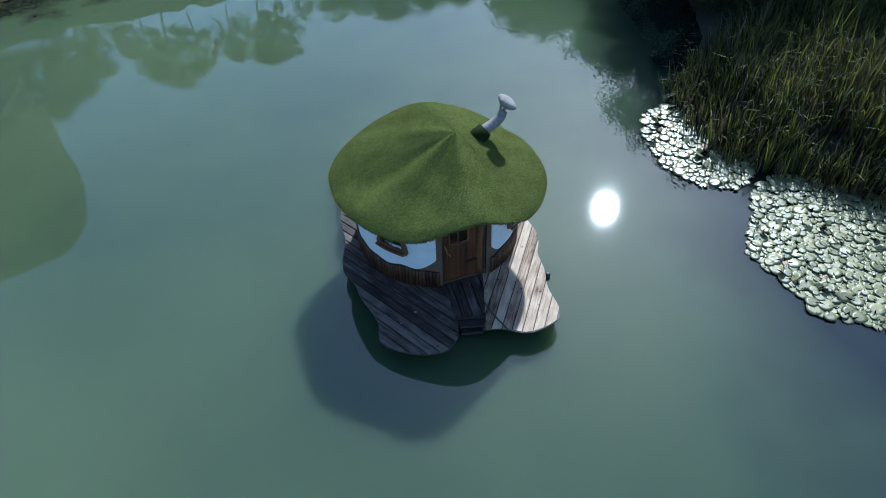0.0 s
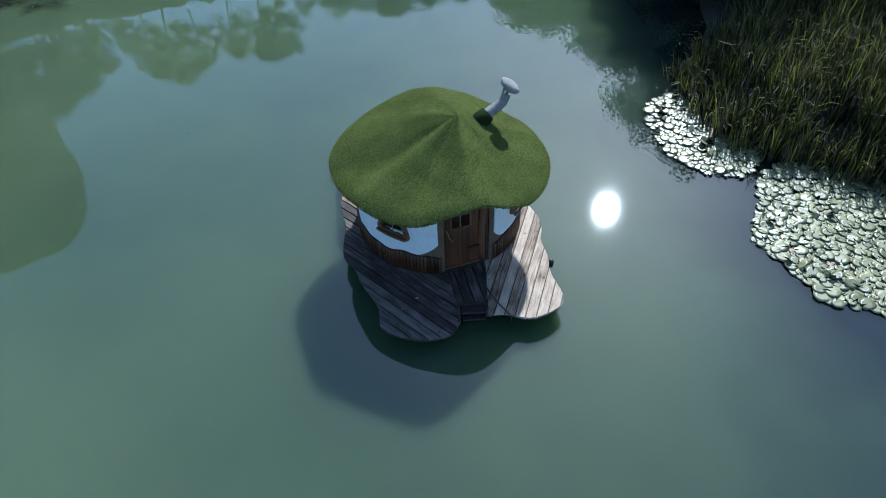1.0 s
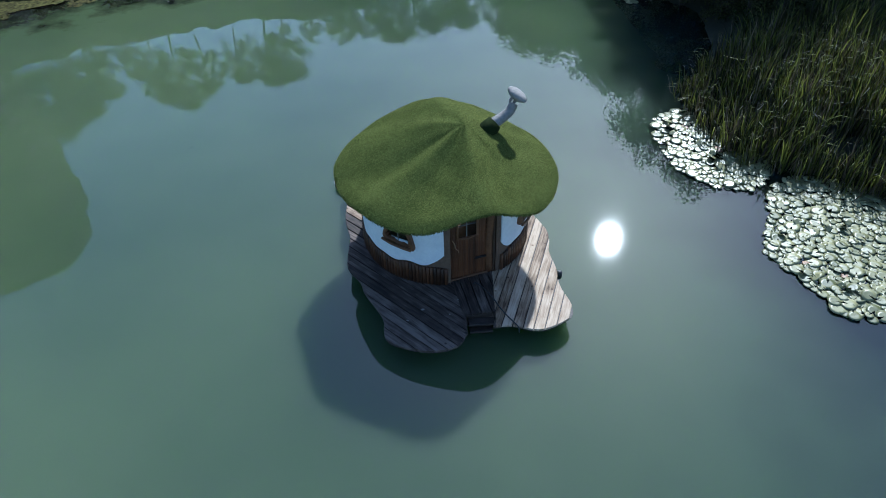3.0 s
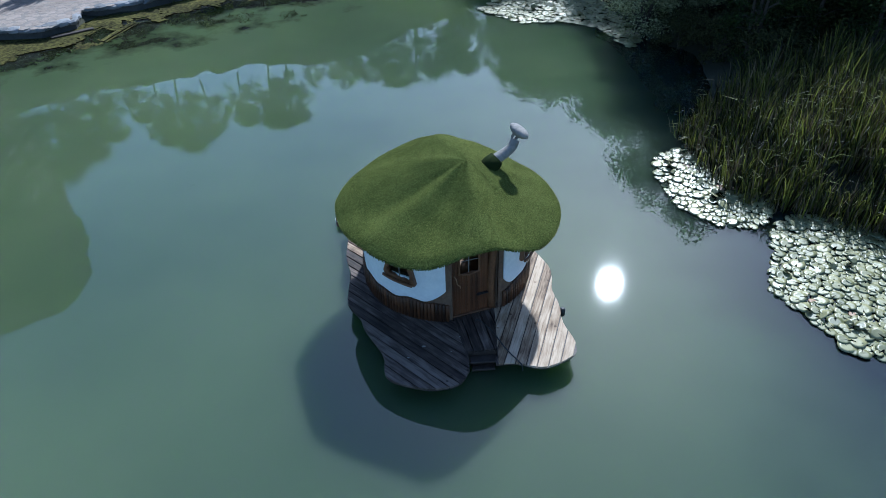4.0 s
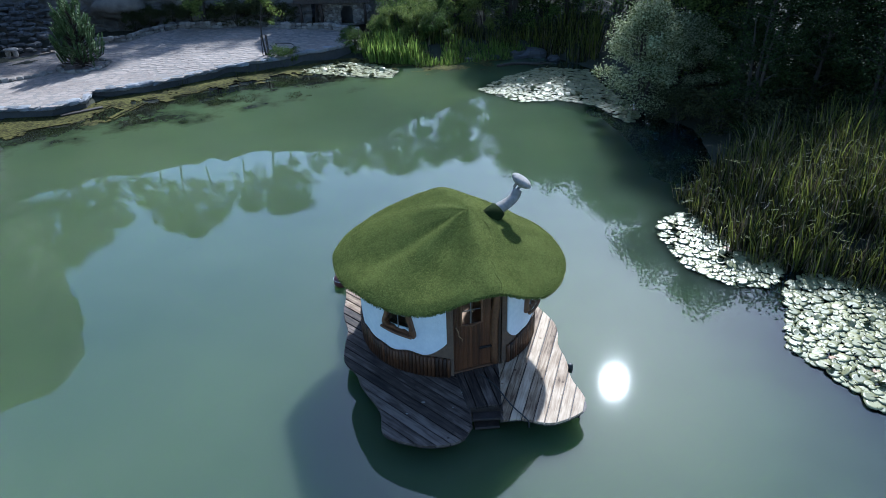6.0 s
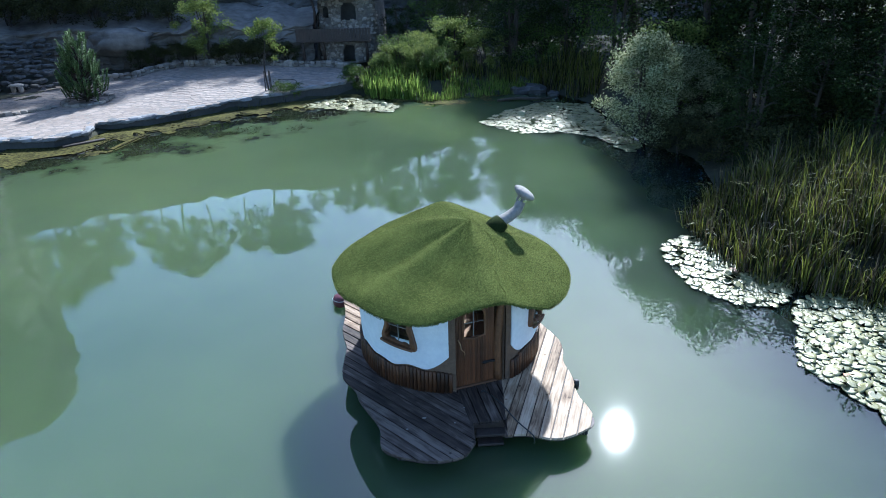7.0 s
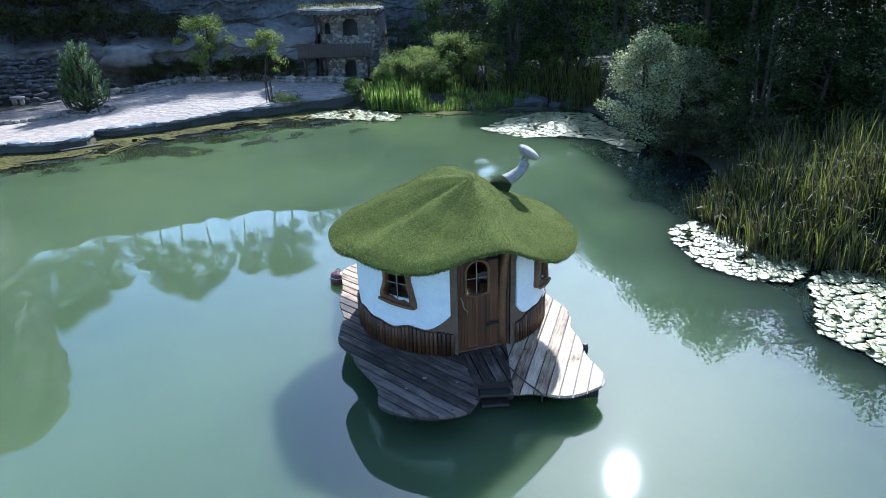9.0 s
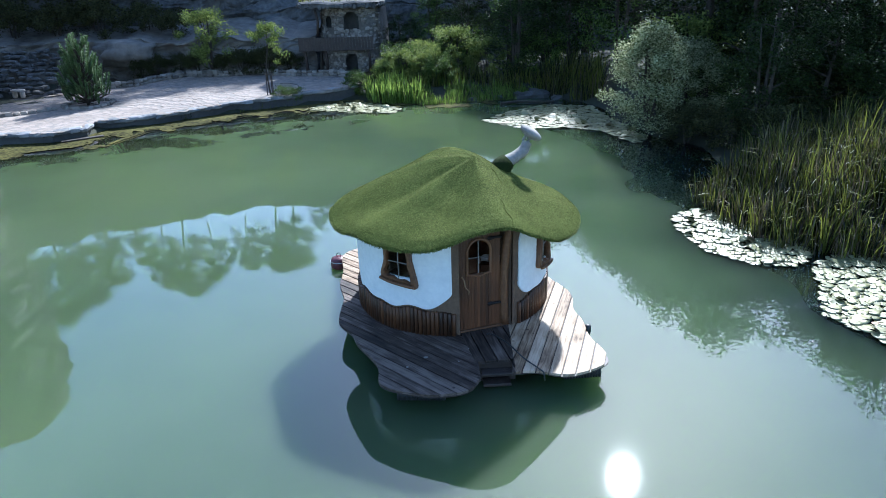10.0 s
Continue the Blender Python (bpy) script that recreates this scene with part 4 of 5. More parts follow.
# ---- stone stairs and seat ----
def stairs():
    rng = random.Random(402)
    ob = thing("stone_stairs", "rough grey stone stairs climbing beside the cliff", "stairs", kind="structure")
    for k in range(10):
        for q in range(9):
            g = Geo()
            g.lump((0, 0, 0), (rng.uniform(0.35, 0.7), rng.uniform(0.35, 0.55), rng.uniform(0.14, 0.26)), rng, 0.5, 4, 7)
            part("step_stone", g.make("step_stone", M_ROCK), ob, at=pose(-22.9 - 0.31 * k - 0.48 * q + rng.uniform(-0.25, 0.25), 36.3 + 0.48 * k - 0.1 * q + rng.uniform(-0.2, 0.2), 0.75 + 0.19 * k + rng.uniform(-0.08, 0.05),
                 rng.uniform(-8, 8), rng.uniform(-8, 8), rng.uniform(-30, 30)))


stairs()
g = Geo()
rs = random.Random(403)
g.lump((-24.34, 35.0, 1.03), (0.75, 0.5, 0.16), rs, 0.15)
g.lump((-24.55, 35.0, 0.83), (0.2, 0.3, 0.4), rs, 0.2)
g.lump((-24.13, 35.0, 0.83), (0.2, 0.3, 0.4), rs, 0.2)
thing("stone_bench", "small pale stone slab bench near the stairs", "bench", me=g.make("stone_bench", M_STONE))
g = Geo()
g.box((1.7, 0.24, 0.05), pose(-16.9, 27.5, 0.06, 0, 0, 40), 0.01)
thing("mooring_plank", "dark wet plank floating against the bank", "plank", me=g.make("mooring_plank", M_TIMBER))


def shore_rocks():
    rng = random.Random(404)
    for x, y, s in ((2.2, 35.9, 0.7), (3.0, 36.1, 0.9), (3.9, 35.2, 0.5), (-0.4, 35.3, 0.35), (0.9, 35.6, 0.45)):
        g = Geo()
        g.lump((0, 0, 0), (s * 1.3, s, s * 0.75), rng, 0.5, 7, 10)
        thing("rock", "dark angular rock at the far water's edge", "rock", (x, y, 0.06 * s), group="shore rocks", me=g.make("rock", M_WET))
    g = Geo()
    g.tube(spline([(1.0, 33.9, 0.06), (1.9, 34.2, 0.1), (2.9, 34.1, 0.08), (3.7, 34.5, 0.02)], 4), [0.07] * 9 + [0.05] * 4, 8)
    thing("driftwood", "half-sunken grey branch among the lily pads", "branch", me=g.make("driftwood", M_BARK, True))


shore_rocks()


# ---- the floating deck ----
DECK_Z = 0.517
OUTLINE = [(-0.05, 8.45), (-0.25, 8.1), (-0.75, 7.98), (-1.3, 8.1), (-1.58, 8.3), (-1.68, 8.8), (-2.1, 9.45), (-2.25, 9.8), (-2.55, 10.2), (-2.62, 10.75), (-2.65, 11.2), (-2.84, 11.8), (-2.9, 12.5),
           (-3.06, 13.35), (-2.7, 13.8), (-1.9, 14.0), (-1.2, 14.35), (-0.3, 14.1), (0.5, 14.25), (1.0, 13.6), (1.05, 12.8), (1.3, 12.15), (1.62, 11.5), (1.66, 11.1), (1.63, 10.75), (1.74, 10.2), (1.76, 9.75),
           (1.95, 9.2), (1.9, 8.88), (1.5, 8.6), (1.2, 8.54), (0.8, 8.64), (0.43, 8.6)]


def clip(poly, nx, ny, c):
    """The part of a polygon where nx * x + ny * y >= c."""
    out = []
    for (x0, y0), (x1, y1) in zip(poly, poly[1:] + poly[:1]):
        a, b = nx * x0 + ny * y0 - c, nx * x1 + ny * y1 - c
        if a >= 0:
            out.append((x0, y0))
        if (a >= 0) != (b >= 0):
            t = a / (a - b)
            out.append((x0 + t * (x1 - x0), y0 + t * (y1 - y0)))
    return out


def prism(poly, z0, z1, chamfer=0.006):
    """A flat board cut to an outline."""
    n = len(poly)
    area = sum(a[0] * b[1] - b[0] * a[1] for a, b in zip(poly, poly[1:] + poly[:1]))
    if area < 0:
        poly = poly[::-1]
    cx, cy = sum(p[0] for p in poly) / n, sum(p[1] for p in poly) / n
    shrink = lambda p: (p[0] + (cx - p[0]) * 0.0 + (chamfer if cx > p[0] else -chamfer), p[1] + (chamfer if cy > p[1] else -chamfer))
    v = [(*p, z0) for p in poly] + [(*p, z1 - chamfer) for p in poly] + [(*shrink(p), z1) for p in poly]
    f = [tuple(range(n - 1, -1, -1)), tuple(range(2 * n, 3 * n))]
    for k in (0, n):
        f += [(k + i, k + (i + 1) % n, k + n + (i + 1) % n, k + n + i) for i in range(n)]
    return v, f, abs(area) / 2


def sector_planks(deck, region, angle, width, rng, damp_shade=-1e9):
    """Boards at one angle over a region of the deck; each lies in its own space along its grain."""
    ca, sa = math.cos(radians(angle)), math.sin(radians(angle))
    local = [(x * ca + y * sa, -x * sa + y * ca) for x, y in region]
    lo, hi = min(p[1] for p in local), max(p[1] for p in local)
    k = math.floor(lo / width)
    while k * width < hi:
        strip = clip(clip(local, 0, 1, k * width + 0.01), 0, -1, -(k + 1) * width + 0.01)
        if len(strip) > 2:
            v, f, area = prism(strip, -0.04, rng.uniform(-0.003, 0.004))
            if area > 0.012:
                part("plank", mesh("plank", [(x, y - k * width, z) for x, y, z in v], f, M_PLANK_DAMP_SHADE if k * width < damp_shade else M_PLANK), deck, at=pose(0, 0, DECK_Z, 0, 0, angle) @ pose(0, k * width, 0))
        k += 1


def corrugated_pipe(length, radius):
    g = Geo()
    n = int(length / 0.045)
    pts, rad = [], []
    for i in range(2 * n + 1):
        pts.append((-length / 2 + length * i / (2 * n), 0, 0))
        rad.append(radius if i % 2 else radius * 0.9)
    g.tube(pts, rad, 16)
    return g.make("float_pipe", M_RUBBER, False)


def deck():
    ob = thing("floating_deck", "weathered plank deck with wavy edges floating on black pipes", "deck")
    rng = random.Random(61)
    ring = [(p.x, p.y) for p in spline([(*p, 0) for p in OUTLINE], 4)]
    ring += [(0.46, 9.0), (-0.1, 8.9)]
    # three fields of boards: one either side, one before the door
    west = clip(ring, -0.965, -0.262, 0.965 * 0.4 - 0.262 * 9.86)
    mid = clip(clip(ring, 0.965, 0.262, -0.965 * 0.4 + 0.262 * 9.86), -0.999, -0.038, -0.999 * 0.47 - 0.038 * 9.0)
    east = clip(ring, 0.999, 0.038, 0.999 * 0.47 + 0.038 * 9.0)
    # boards below the limit take the darker colours, set by where shadow falls
    sector_planks(ob, west, -40, 0.19, rng, damp_shade=7.4)
    sector_planks(ob, mid, -74.5, 0.2, rng, damp_shade=1e9)
    sector_planks(ob, east, 75.5, 0.2, rng)
    # added unseen sheet that keeps sunlight from leaking through the gaps
    v, f, _ = prism(ring, -0.058, -0.046, 0.002)
    part("underlay", mesh("underlay", v, f, M_TIMBER), ob, "added dark sheet blocking light under the boards", pose(0, 0, DECK_Z))
    # frame under the boards
    for y, x0, x1 in ((8.45, -1.4, -0.25), (9.25, -1.75, 1.7), (10.3, -2.3, 1.6), (11.6, -2.6, 1.4), (12.9, -2.7, 0.9), (13.7, -2.6, 0.7)):
        g = Geo()
        g.box((x1 - x0, 0.07, 0.14), None, 0.01)
        part("joist", g.make("joist", M_TIMBER), ob, at=pose((x0 + x1) / 2, y, DECK_Z - 0.115))
    for x, y, length, a in ((-0.97, 8.56, 0.75, 0), (1.56, 9.2, 0.6, 8), (-1.5, 10.2, 1.6, 90), (1.0, 10.6, 1.7, 85), (-2.2, 12.3, 1.9, 95), (0.2, 12.9, 1.5, 90)):
        part("float_pipe", corrugated_pipe(length, 0.17), ob, "black corrugated float", pose(x, y, 0.19, 0, 0, a))
    # steps down to the water in the notch
    for y, z, w in ((8.9, 0.33, 0.5), (8.86, 0.17, 0.44)):
        g = Geo()
        g.box((w, 0.2, 0.05), None, 0.008)
        part("step", g.make("step", M_TIMBER), ob, "dark wet timber step", pose(0.2, y, z, 0, 0, 6))
    g = Geo()
    g.box((0.6, 0.05, 0.34), None, 0.008)
    part("riser", g.make("riser", M_TIMBER), ob, "", pose(0.2, 9.01, 0.29, 0, 0, 6))
    for x, y, w in ((-0.93, 9.02, 0.05), (-1.196, 8.725, 0.03), (-0.4, 8.9, 0.02), (-0.25, 9.3, 0.02)):
        g = Geo()
        g.lump((0, 0, 0), (w * 1.6, w, 0.012), rng, 0.2, 4, 7)
        part("knot", g.make("knot", M_CHIMNEY), ob, "pale worn knot", pose(x, y, DECK_Z + 0.006))
    return ob


deck()
g = Geo()
g.tube(spline([(0.05, 9.72, 0.545), (0.1, 9.74, 0.555), (0.25, 9.57, 0.57), (0.4, 9.35, 0.58), (0.63, 8.95, 0.55), (0.87, 8.63, 0.535), (0.91, 8.57, 0.5), (0.92, 8.56, 0.4)], 5), 0.013, 8)
thing("mooring_cable", "thin dark cable lying over the deck boards", "cable", me=g.make("mooring_cable", M_RUBBER, True))
g = Geo()
g.tube([(0, 0, z) for z in (-0.1, -0.08, 0, 0.08, 0.1)], [0.025, 0.055, 0.062, 0.055, 0.025], 14)
thing("fender", "small black rubber fender at the deck's side", "fender", (1.8, 10.15, 0.4), me=g.make("fender", M_RUBBER, True))


def buoy():
    ob = thing("buoy", "maroon drum-shaped mooring buoy with wire rings on the water", "buoy", (-3.22, 13.6, 0.2))
    g = Geo()
    prof = [(-0.16, 0.06), (-0.13, 0.15), (-0.05, 0.19), (0.06, 0.195), (0.13, 0.17), (0.16, 0.12), (0.17, 0.0)]
    g.tube([(0, 0, z) for z, r in prof], [max(r, 0.002) for z, r in prof], 20)
    part("body", g.make("buoy_body", M_BUOY, True), ob)
    g = Geo()
    g.tube([(0.193 * math.cos(a), 0.193 * math.sin(a), 0.08) for a in np.linspace(0, 6.283, 25)], 0.006, 6, False)
    part("band", g.make("band", M_WHITE, True), ob, "pale band")
    g = Geo()
    g.tube([(0.05 * math.cos(a), 0, 0.21 + 0.05 * math.sin(a)) for a in np.linspace(0, 6.283, 17)], 0.007, 6, False)
    part("ring", g.make("ring", M_IRON, True), ob, "wire ring")


buoy()

# ---- the mushroom house ----
HX, HY, HR = -0.58, 11.5, 1.74


def on_wall(deg, r, z):
    a = radians(deg)
    return (HX + r * math.cos(a), HY + r * math.sin(a), z)


# rim of the roof: angle, radius, height
RIM = [(-180, 2.27, 2.2), (-165, 2.2, 2.14), (-150, 2.17, 2.2), (-135, 2.19, 2.29), (-120, 2.2, 2.26), (-105, 2.21, 2.25), (-92, 2.2, 2.35), (-80, 2.17, 2.51), (-65, 2.16, 2.56), (-50, 2.17, 2.32), (-36, 2.22, 2.09),
       (-20, 2.25, 2.07), (0, 2.26, 2.1), (25, 2.2, 2.18), (50, 2.17, 2.2), (80, 2.34, 2.32), (105, 2.36, 2.4), (130, 2.32, 2.28), (155, 2.25, 2.24), (180, 2.27, 2.2)]


def eave(a):
    """Radius and height of the roof's lower rim at an angle."""
    d = (math.degrees(a) + 180) % 360 - 180
    for k in range(len(RIM) - 1):
        if RIM[k][0] <= d <= RIM[k + 1][0]:
            break
    q = [RIM[(k - 1) % 19 if k else 18], RIM[k], RIM[k + 1], RIM[k + 2] if k + 2 < len(RIM) else RIM[1]]
    t = (d - q[1][0]) / (q[2][0] - q[1][0])
    return tuple(0.5 * (2 * q[1][i] + (q[2][i] - q[0][i]) * t + (2 * q[0][i] - 5 * q[1][i] + 4 * q[2][i] - q[3][i]) * t * t + (3 * q[1][i] - q[0][i] - 3 * q[2][i] + q[3][i]) * t ** 3) for i in (1, 2))


APEX = (-0.14, 11.5)
RX, RY = -0.53, 11.36


def roof_point(a, s):
    """Top of the turf at angle a, s from the crown (0) to the rim (1)."""
    r, ze = eave(a)
    cx, cy = RX + (APEX[0] - RX) * (1 - s), RY + (APEX[1] - RY) * (1 - s)
    top = 3.17
    fr = 0.045 + 0.975 * (1 - (math.sqrt(s * s + 0.012)) ** 0.93)
    z = ze + 0.04 + (top - ze) * fr
    for ridge, wide, high in ((-102, 0.25, -0.12), (-126, 0.16, 0.05), (-145, 0.16, -0.04), (-164, 0.22, 0.075), (168, 0.38, 0.16), (-72, 0.17, 0.07), (-30, 0.22, 0.04), (0, 0.25, -0.05), (30, 0.3, -0.04)):
        e = math.atan2(math.sin(a - radians(ridge)), math.cos(a - radians(ridge)))
        z += high * math.exp(-(e / wide) ** 2) * math.sin(math.pi * min(1, s * 1.05)) ** 1.3
    x, y = cx + r * s * math.cos(a), cy + r * s * math.sin(a)
    # the crown runs back from the point to a second hump
    z += 0.25 * math.exp(-((x + 0.8) ** 2 + (y - 12.66) ** 2) / 0.6) + 0.05 * math.exp(-((x + 0.42) ** 2 + (y - 12.0) ** 2) / 0.2)
    z += 0.025 * noise.noise(Vector((x * 2.1, y * 2.1, 4))) * min(1, s * 3)
    if s > 0.93:
        z -= 0.55 * (s - 0.93)
    return Vector((x, y, z))


def turf_roof(house):
    n, m = 150, 46
    g = Geo()
    for j in range(m + 1):
        s = (j / m) ** 0.9
        for i in range(n):
            g.v.append(tuple(roof_point(2 * math.pi * i / n, s)))
    for i in range(n):
        a = 2 * math.pi * i / n
        p, c = roof_point(a, 1.0), Vector((HX, 11.35, 0))
        out = Vector((math.cos(a), math.sin(a), 0))
        for drop, back in ((0.035, -0.004), (0.06, 0.025), (0.05, 0.1), (0.04, 0.55)):
            g.v.append(tuple(p - out * back - Vector((0, 0, drop - (0.08 if back > 0.5 else 0)))))
    for j in range(m):
        for i in range(n):
            a, b = j * n + i, j * n + (i + 1) % n
            g.f.append((a, a + n, b + n, b))
    base, rim = (m + 1) * n, m * n
    for i in range(n):
        k = (i + 1) % n
        g.f.append((rim + i, base + 4 * i, base + 4 * k, rim + k))
        for q in range(3):
            g.f.append((base + 4 * i + q, base + 4 * i + q + 1, base + 4 * k + q + 1, base + 4 * k + q))
    roof = part("roof", g.make("roof", M_TURF, True), house, "wavy cap-shaped roof covered in green artificial turf")
    rng = random.Random(71)
    b = Geo()
    # blades lie along the slope, a little raised
    ring_area = [(((j + 1) / m) ** 1.8 - (j / m) ** 1.8) for j in range(m)]
    for j in rng.choices(range(m), ring_area, k=150000):
        i, u, w = rng.randrange(n), rng.random(), rng.random()
        p00, p10, p01 = Vector(g.v[j * n + i]), Vector(g.v[(j + 1) * n + i]), Vector(g.v[j * n + (i + 1) % n])
        p11 = Vector(g.v[(j + 1) * n + (i + 1) % n])
        p = p00.lerp(p10, u).lerp(p01.lerp(p11, u), w)
        down = (p10 - p00).normalized()
        side = (p11 - p10).normalized()
        up = side.cross(down)
        up = up if up.z > 0 else -up
        t = rng.uniform(0, 6.283)
        along_leaf = down * math.cos(t) + side * math.sin(t)
        across = down * math.sin(t) - side * math.cos(t)
        foot = p - up * 0.002
        b.v += [tuple(foot - across * 0.006), tuple(foot + across * 0.006), tuple(foot + along_leaf * rng.uniform(0.015, 0.038) + up * rng.uniform(0.003, 0.014))]
        b.f.append((len(b.v) - 3, len(b.v) - 2, len(b.v) - 1))
    for _ in range(9000):
        a = rng.uniform(0, 6.283)
        p, out = roof_point(a, 1.0), Vector((math.cos(a), math.sin(a), 0))
        p = p - Vector((0, 0, rng.uniform(0, 0.055)))
        t = Vector((-out.y, out.x, 0)) * 0.006
        q = p + out * rng.uniform(0.008, 0.025) - Vector((0, 0, rng.uniform(0.0, 0.03)))
        b.v += [tuple(p - t), tuple(p + t), tuple(q)]
        b.f.append((len(b.v) - 3, len(b.v) - 2, len(b.v) - 1))
    tagged(part("turf_pile", b.make("turf_pile", M_BLADE), roof), kind="stuff")
    # the seam between two lengths of turf
    seam = Geo()
    line = []
    for k in range(15):
        s = 0.2 + 0.78 * k / 14
        line.append(roof_point(radians(-30 - 32 * min(1, k / 8) + 0.8 * math.sin(k * 2.1)), s) + Vector((0, 0, 0.008)))
    seam.tube(spline(line, 3), 0.007, 5)
    part("turf_seam", seam.make("turf_seam", M_BLADE), roof, "pale curled seam of the turf")
    return roof


def under_roof(deg):
    """Height of the wall's top, just below the roof."""
    return min(2.55, roof_point(radians(deg), 0.83).z - 0.1)


def wall_shell(house):
    g = Geo()
    holes = ((-84, -53, 0, 2.3), (-127, -111, 1.53, 2.06), (-32, -12, 1.42, 2.02), (66, 102, 1.2, 2.0))
    zs = [0.5, 1.0, 1.2, 1.42, 1.7, 2.02, 2.3, 2.55]
    angles = list(range(-180, 180, 2))
    keep = lambda a, z: not any(h[0] <= a + 1 <= h[1] and h[2] <= z <= h[3] for h in holes)
    for r, flip in ((HR, False), (HR - 0.1, True)):
        for a in angles:
            for z0, z1 in zip(zs, zs[1:]):
                if keep(a, (z0 + z1) / 2):
                    c0, c1 = under_roof(a), under_roof(a + 2)
                    q = [on_wall(a, r, min(z0, c0)), on_wall(a + 2, r, min(z0, c1)), on_wall(a + 2, r, min(z1, c1)), on_wall(a, r, min(z1, c0))]
                    g.add(q[::-1] if flip else q, [(0, 1, 2, 3)])
    # reveals round the openings
    for a0, a1, z0, z1 in holes:
        deep = 0.3 if z0 == 0 else 0.1      # the door stands in a niche
        z0 = max(z0, 0.5)
        for a in (a0, a1):
            g.add([on_wall(a, HR, z0), on_wall(a, HR - deep, z0), on_wall(a, HR - deep, z1), on_wall(a, HR, z1)], [(0, 1, 2, 3)])
        for z in (z0, z1):
            for a in range(a0, a1, 2):
                g.add([on_wall(a, HR, z), on_wall(a + 2, HR, z), on_wall(a + 2, HR - deep, z), on_wall(a, HR - deep, z)], [(0, 1, 2, 3)])
    return part("wall", g.make("wall", M_CLAY, False, True), house, "round wall of brown clay and white plaster")


def plaster_panel(wall, a0, a1, low, high, hole):
    """White plaster proud of the wall, with a rounded outline and a gap for the window."""
    g = Geo()
    r0, r1, step = HR - 0.005, HR + 0.028, 1.0
    n = int((a1 - a0) / step)
    for i in range(n):
        cols = []
        for a in (a0 + i * step, a0 + (i + 1) * step):
            cols.append((a, low(a), high(a)))
        spans = [(cols[0][1], cols[1][1], cols[0][2], cols[1][2])]
        mid = a0 + (i + 0.5) * step
        if hole and hole[0] < mid < hole[1]:
            spans = [(cols[0][1], cols[1][1], hole[2], hole[2]), (hole[3], hole[3], cols[0][2], cols[1][2])]
        for l0, l1, h0, h1 in spans:
            if h0 - l0 < 0.01 and h1 - l1 < 0.01:
                continue
            A, B = cols[0][0], cols[1][0]
            q = [on_wall(A, r0, l0), on_wall(B, r0, l1), on_wall(B, r0, h1), on_wall(A, r0, h0), on_wall(A, r1, l0 + 0.012), on_wall(B, r1, l1 + 0.012), on_wall(B, r1, h1 - 0.012), on_wall(A, r1, h0 - 0.012)]
            g.add(q, [(4, 5, 6, 7), (0, 1, 5, 4), (7, 6, 2, 3), (0, 4, 7, 3), (1, 2, 6, 5)])
    part("plaster", g.make("plaster", M_PLASTER, False, True), wall, "smooth white plaster")


def window(house, deg, z, w, h):
    """A casement in a thick carved frame that narrows towards the top."""
    at = pose(*on_wall(deg, HR + 0.01, z), 0, 0, deg + 90)
    ob = new("window")
    ob.parent, ob.matrix_basis = house, at
    g = Geo()
    outer = [(-w * 0.62, -h * 0.46), (-w * 0.2, -h * 0.56), (w * 0.3, -h * 0.6), (w * 0.66, -h * 0.62), (w * 0.6, -h * 0.2), (w * 0.5, h * 0.2), (w * 0.46, h * 0.55), (0, h * 0.6), (-w * 0.46, h * 0.55), (-w * 0.5, h * 0.1), (-w * 0.64, -h * 0.3)]
    loop = spline([(x, 0, y) for x, y in outer + outer[:1]], 4)
    k = len(loop) - 1
    for i in range(k):
        p = loop[i]
        d = 0.72 + 0.04 * math.sin(i * 1.3)
        for f, y in ((1.0, 0.03), (1.0, -0.05), (0.94, -0.075), (d + 0.04, -0.075), (d, -0.05), (d, 0.03)):
            g.v.append((p.x * f, y, p.z * f))
    for i in range(k):
        for j in range(5):
            a, b = i * 6 + j, ((i + 1) % k) * 6 + j
            g.f.append((a, b, b + 1, a + 1))
    part("frame", g.make("window_frame", M_CARVED, False), ob, "thick carved brown window frame")
    s = Geo()
    s.tube(spline([(-w * 0.62, -0.1, -h * 0.44), (-w * 0.2, -0.12, -h * 0.5), (w * 0.3, -0.12, -h * 0.53), (w * 0.62, -0.1, -h * 0.55)], 4), 0.028, 8)
    part("sill", s.make("sill", M_CARVED, True), ob, "rounded wooden sill")
    g = Geo()
    g.box((0.014, 0.014, h * 0.86))
    g.box((w * 0.8, 0.014, 0.014), pose(0, 0, h * 0.06))
    part("glazing_bar", g.make("glazing_bar", M_CHIMNEY), ob, "pale glazing bars", pose(0, -0.02, 0))
    g = Geo()
    g.box((w * 0.9, 0.004, h * 0.95))
    pane = part("pane", g.make("pane", M_GLASS), ob, at=pose(0, 0.0, 0))
    pane.visible_shadow = False
    return ob


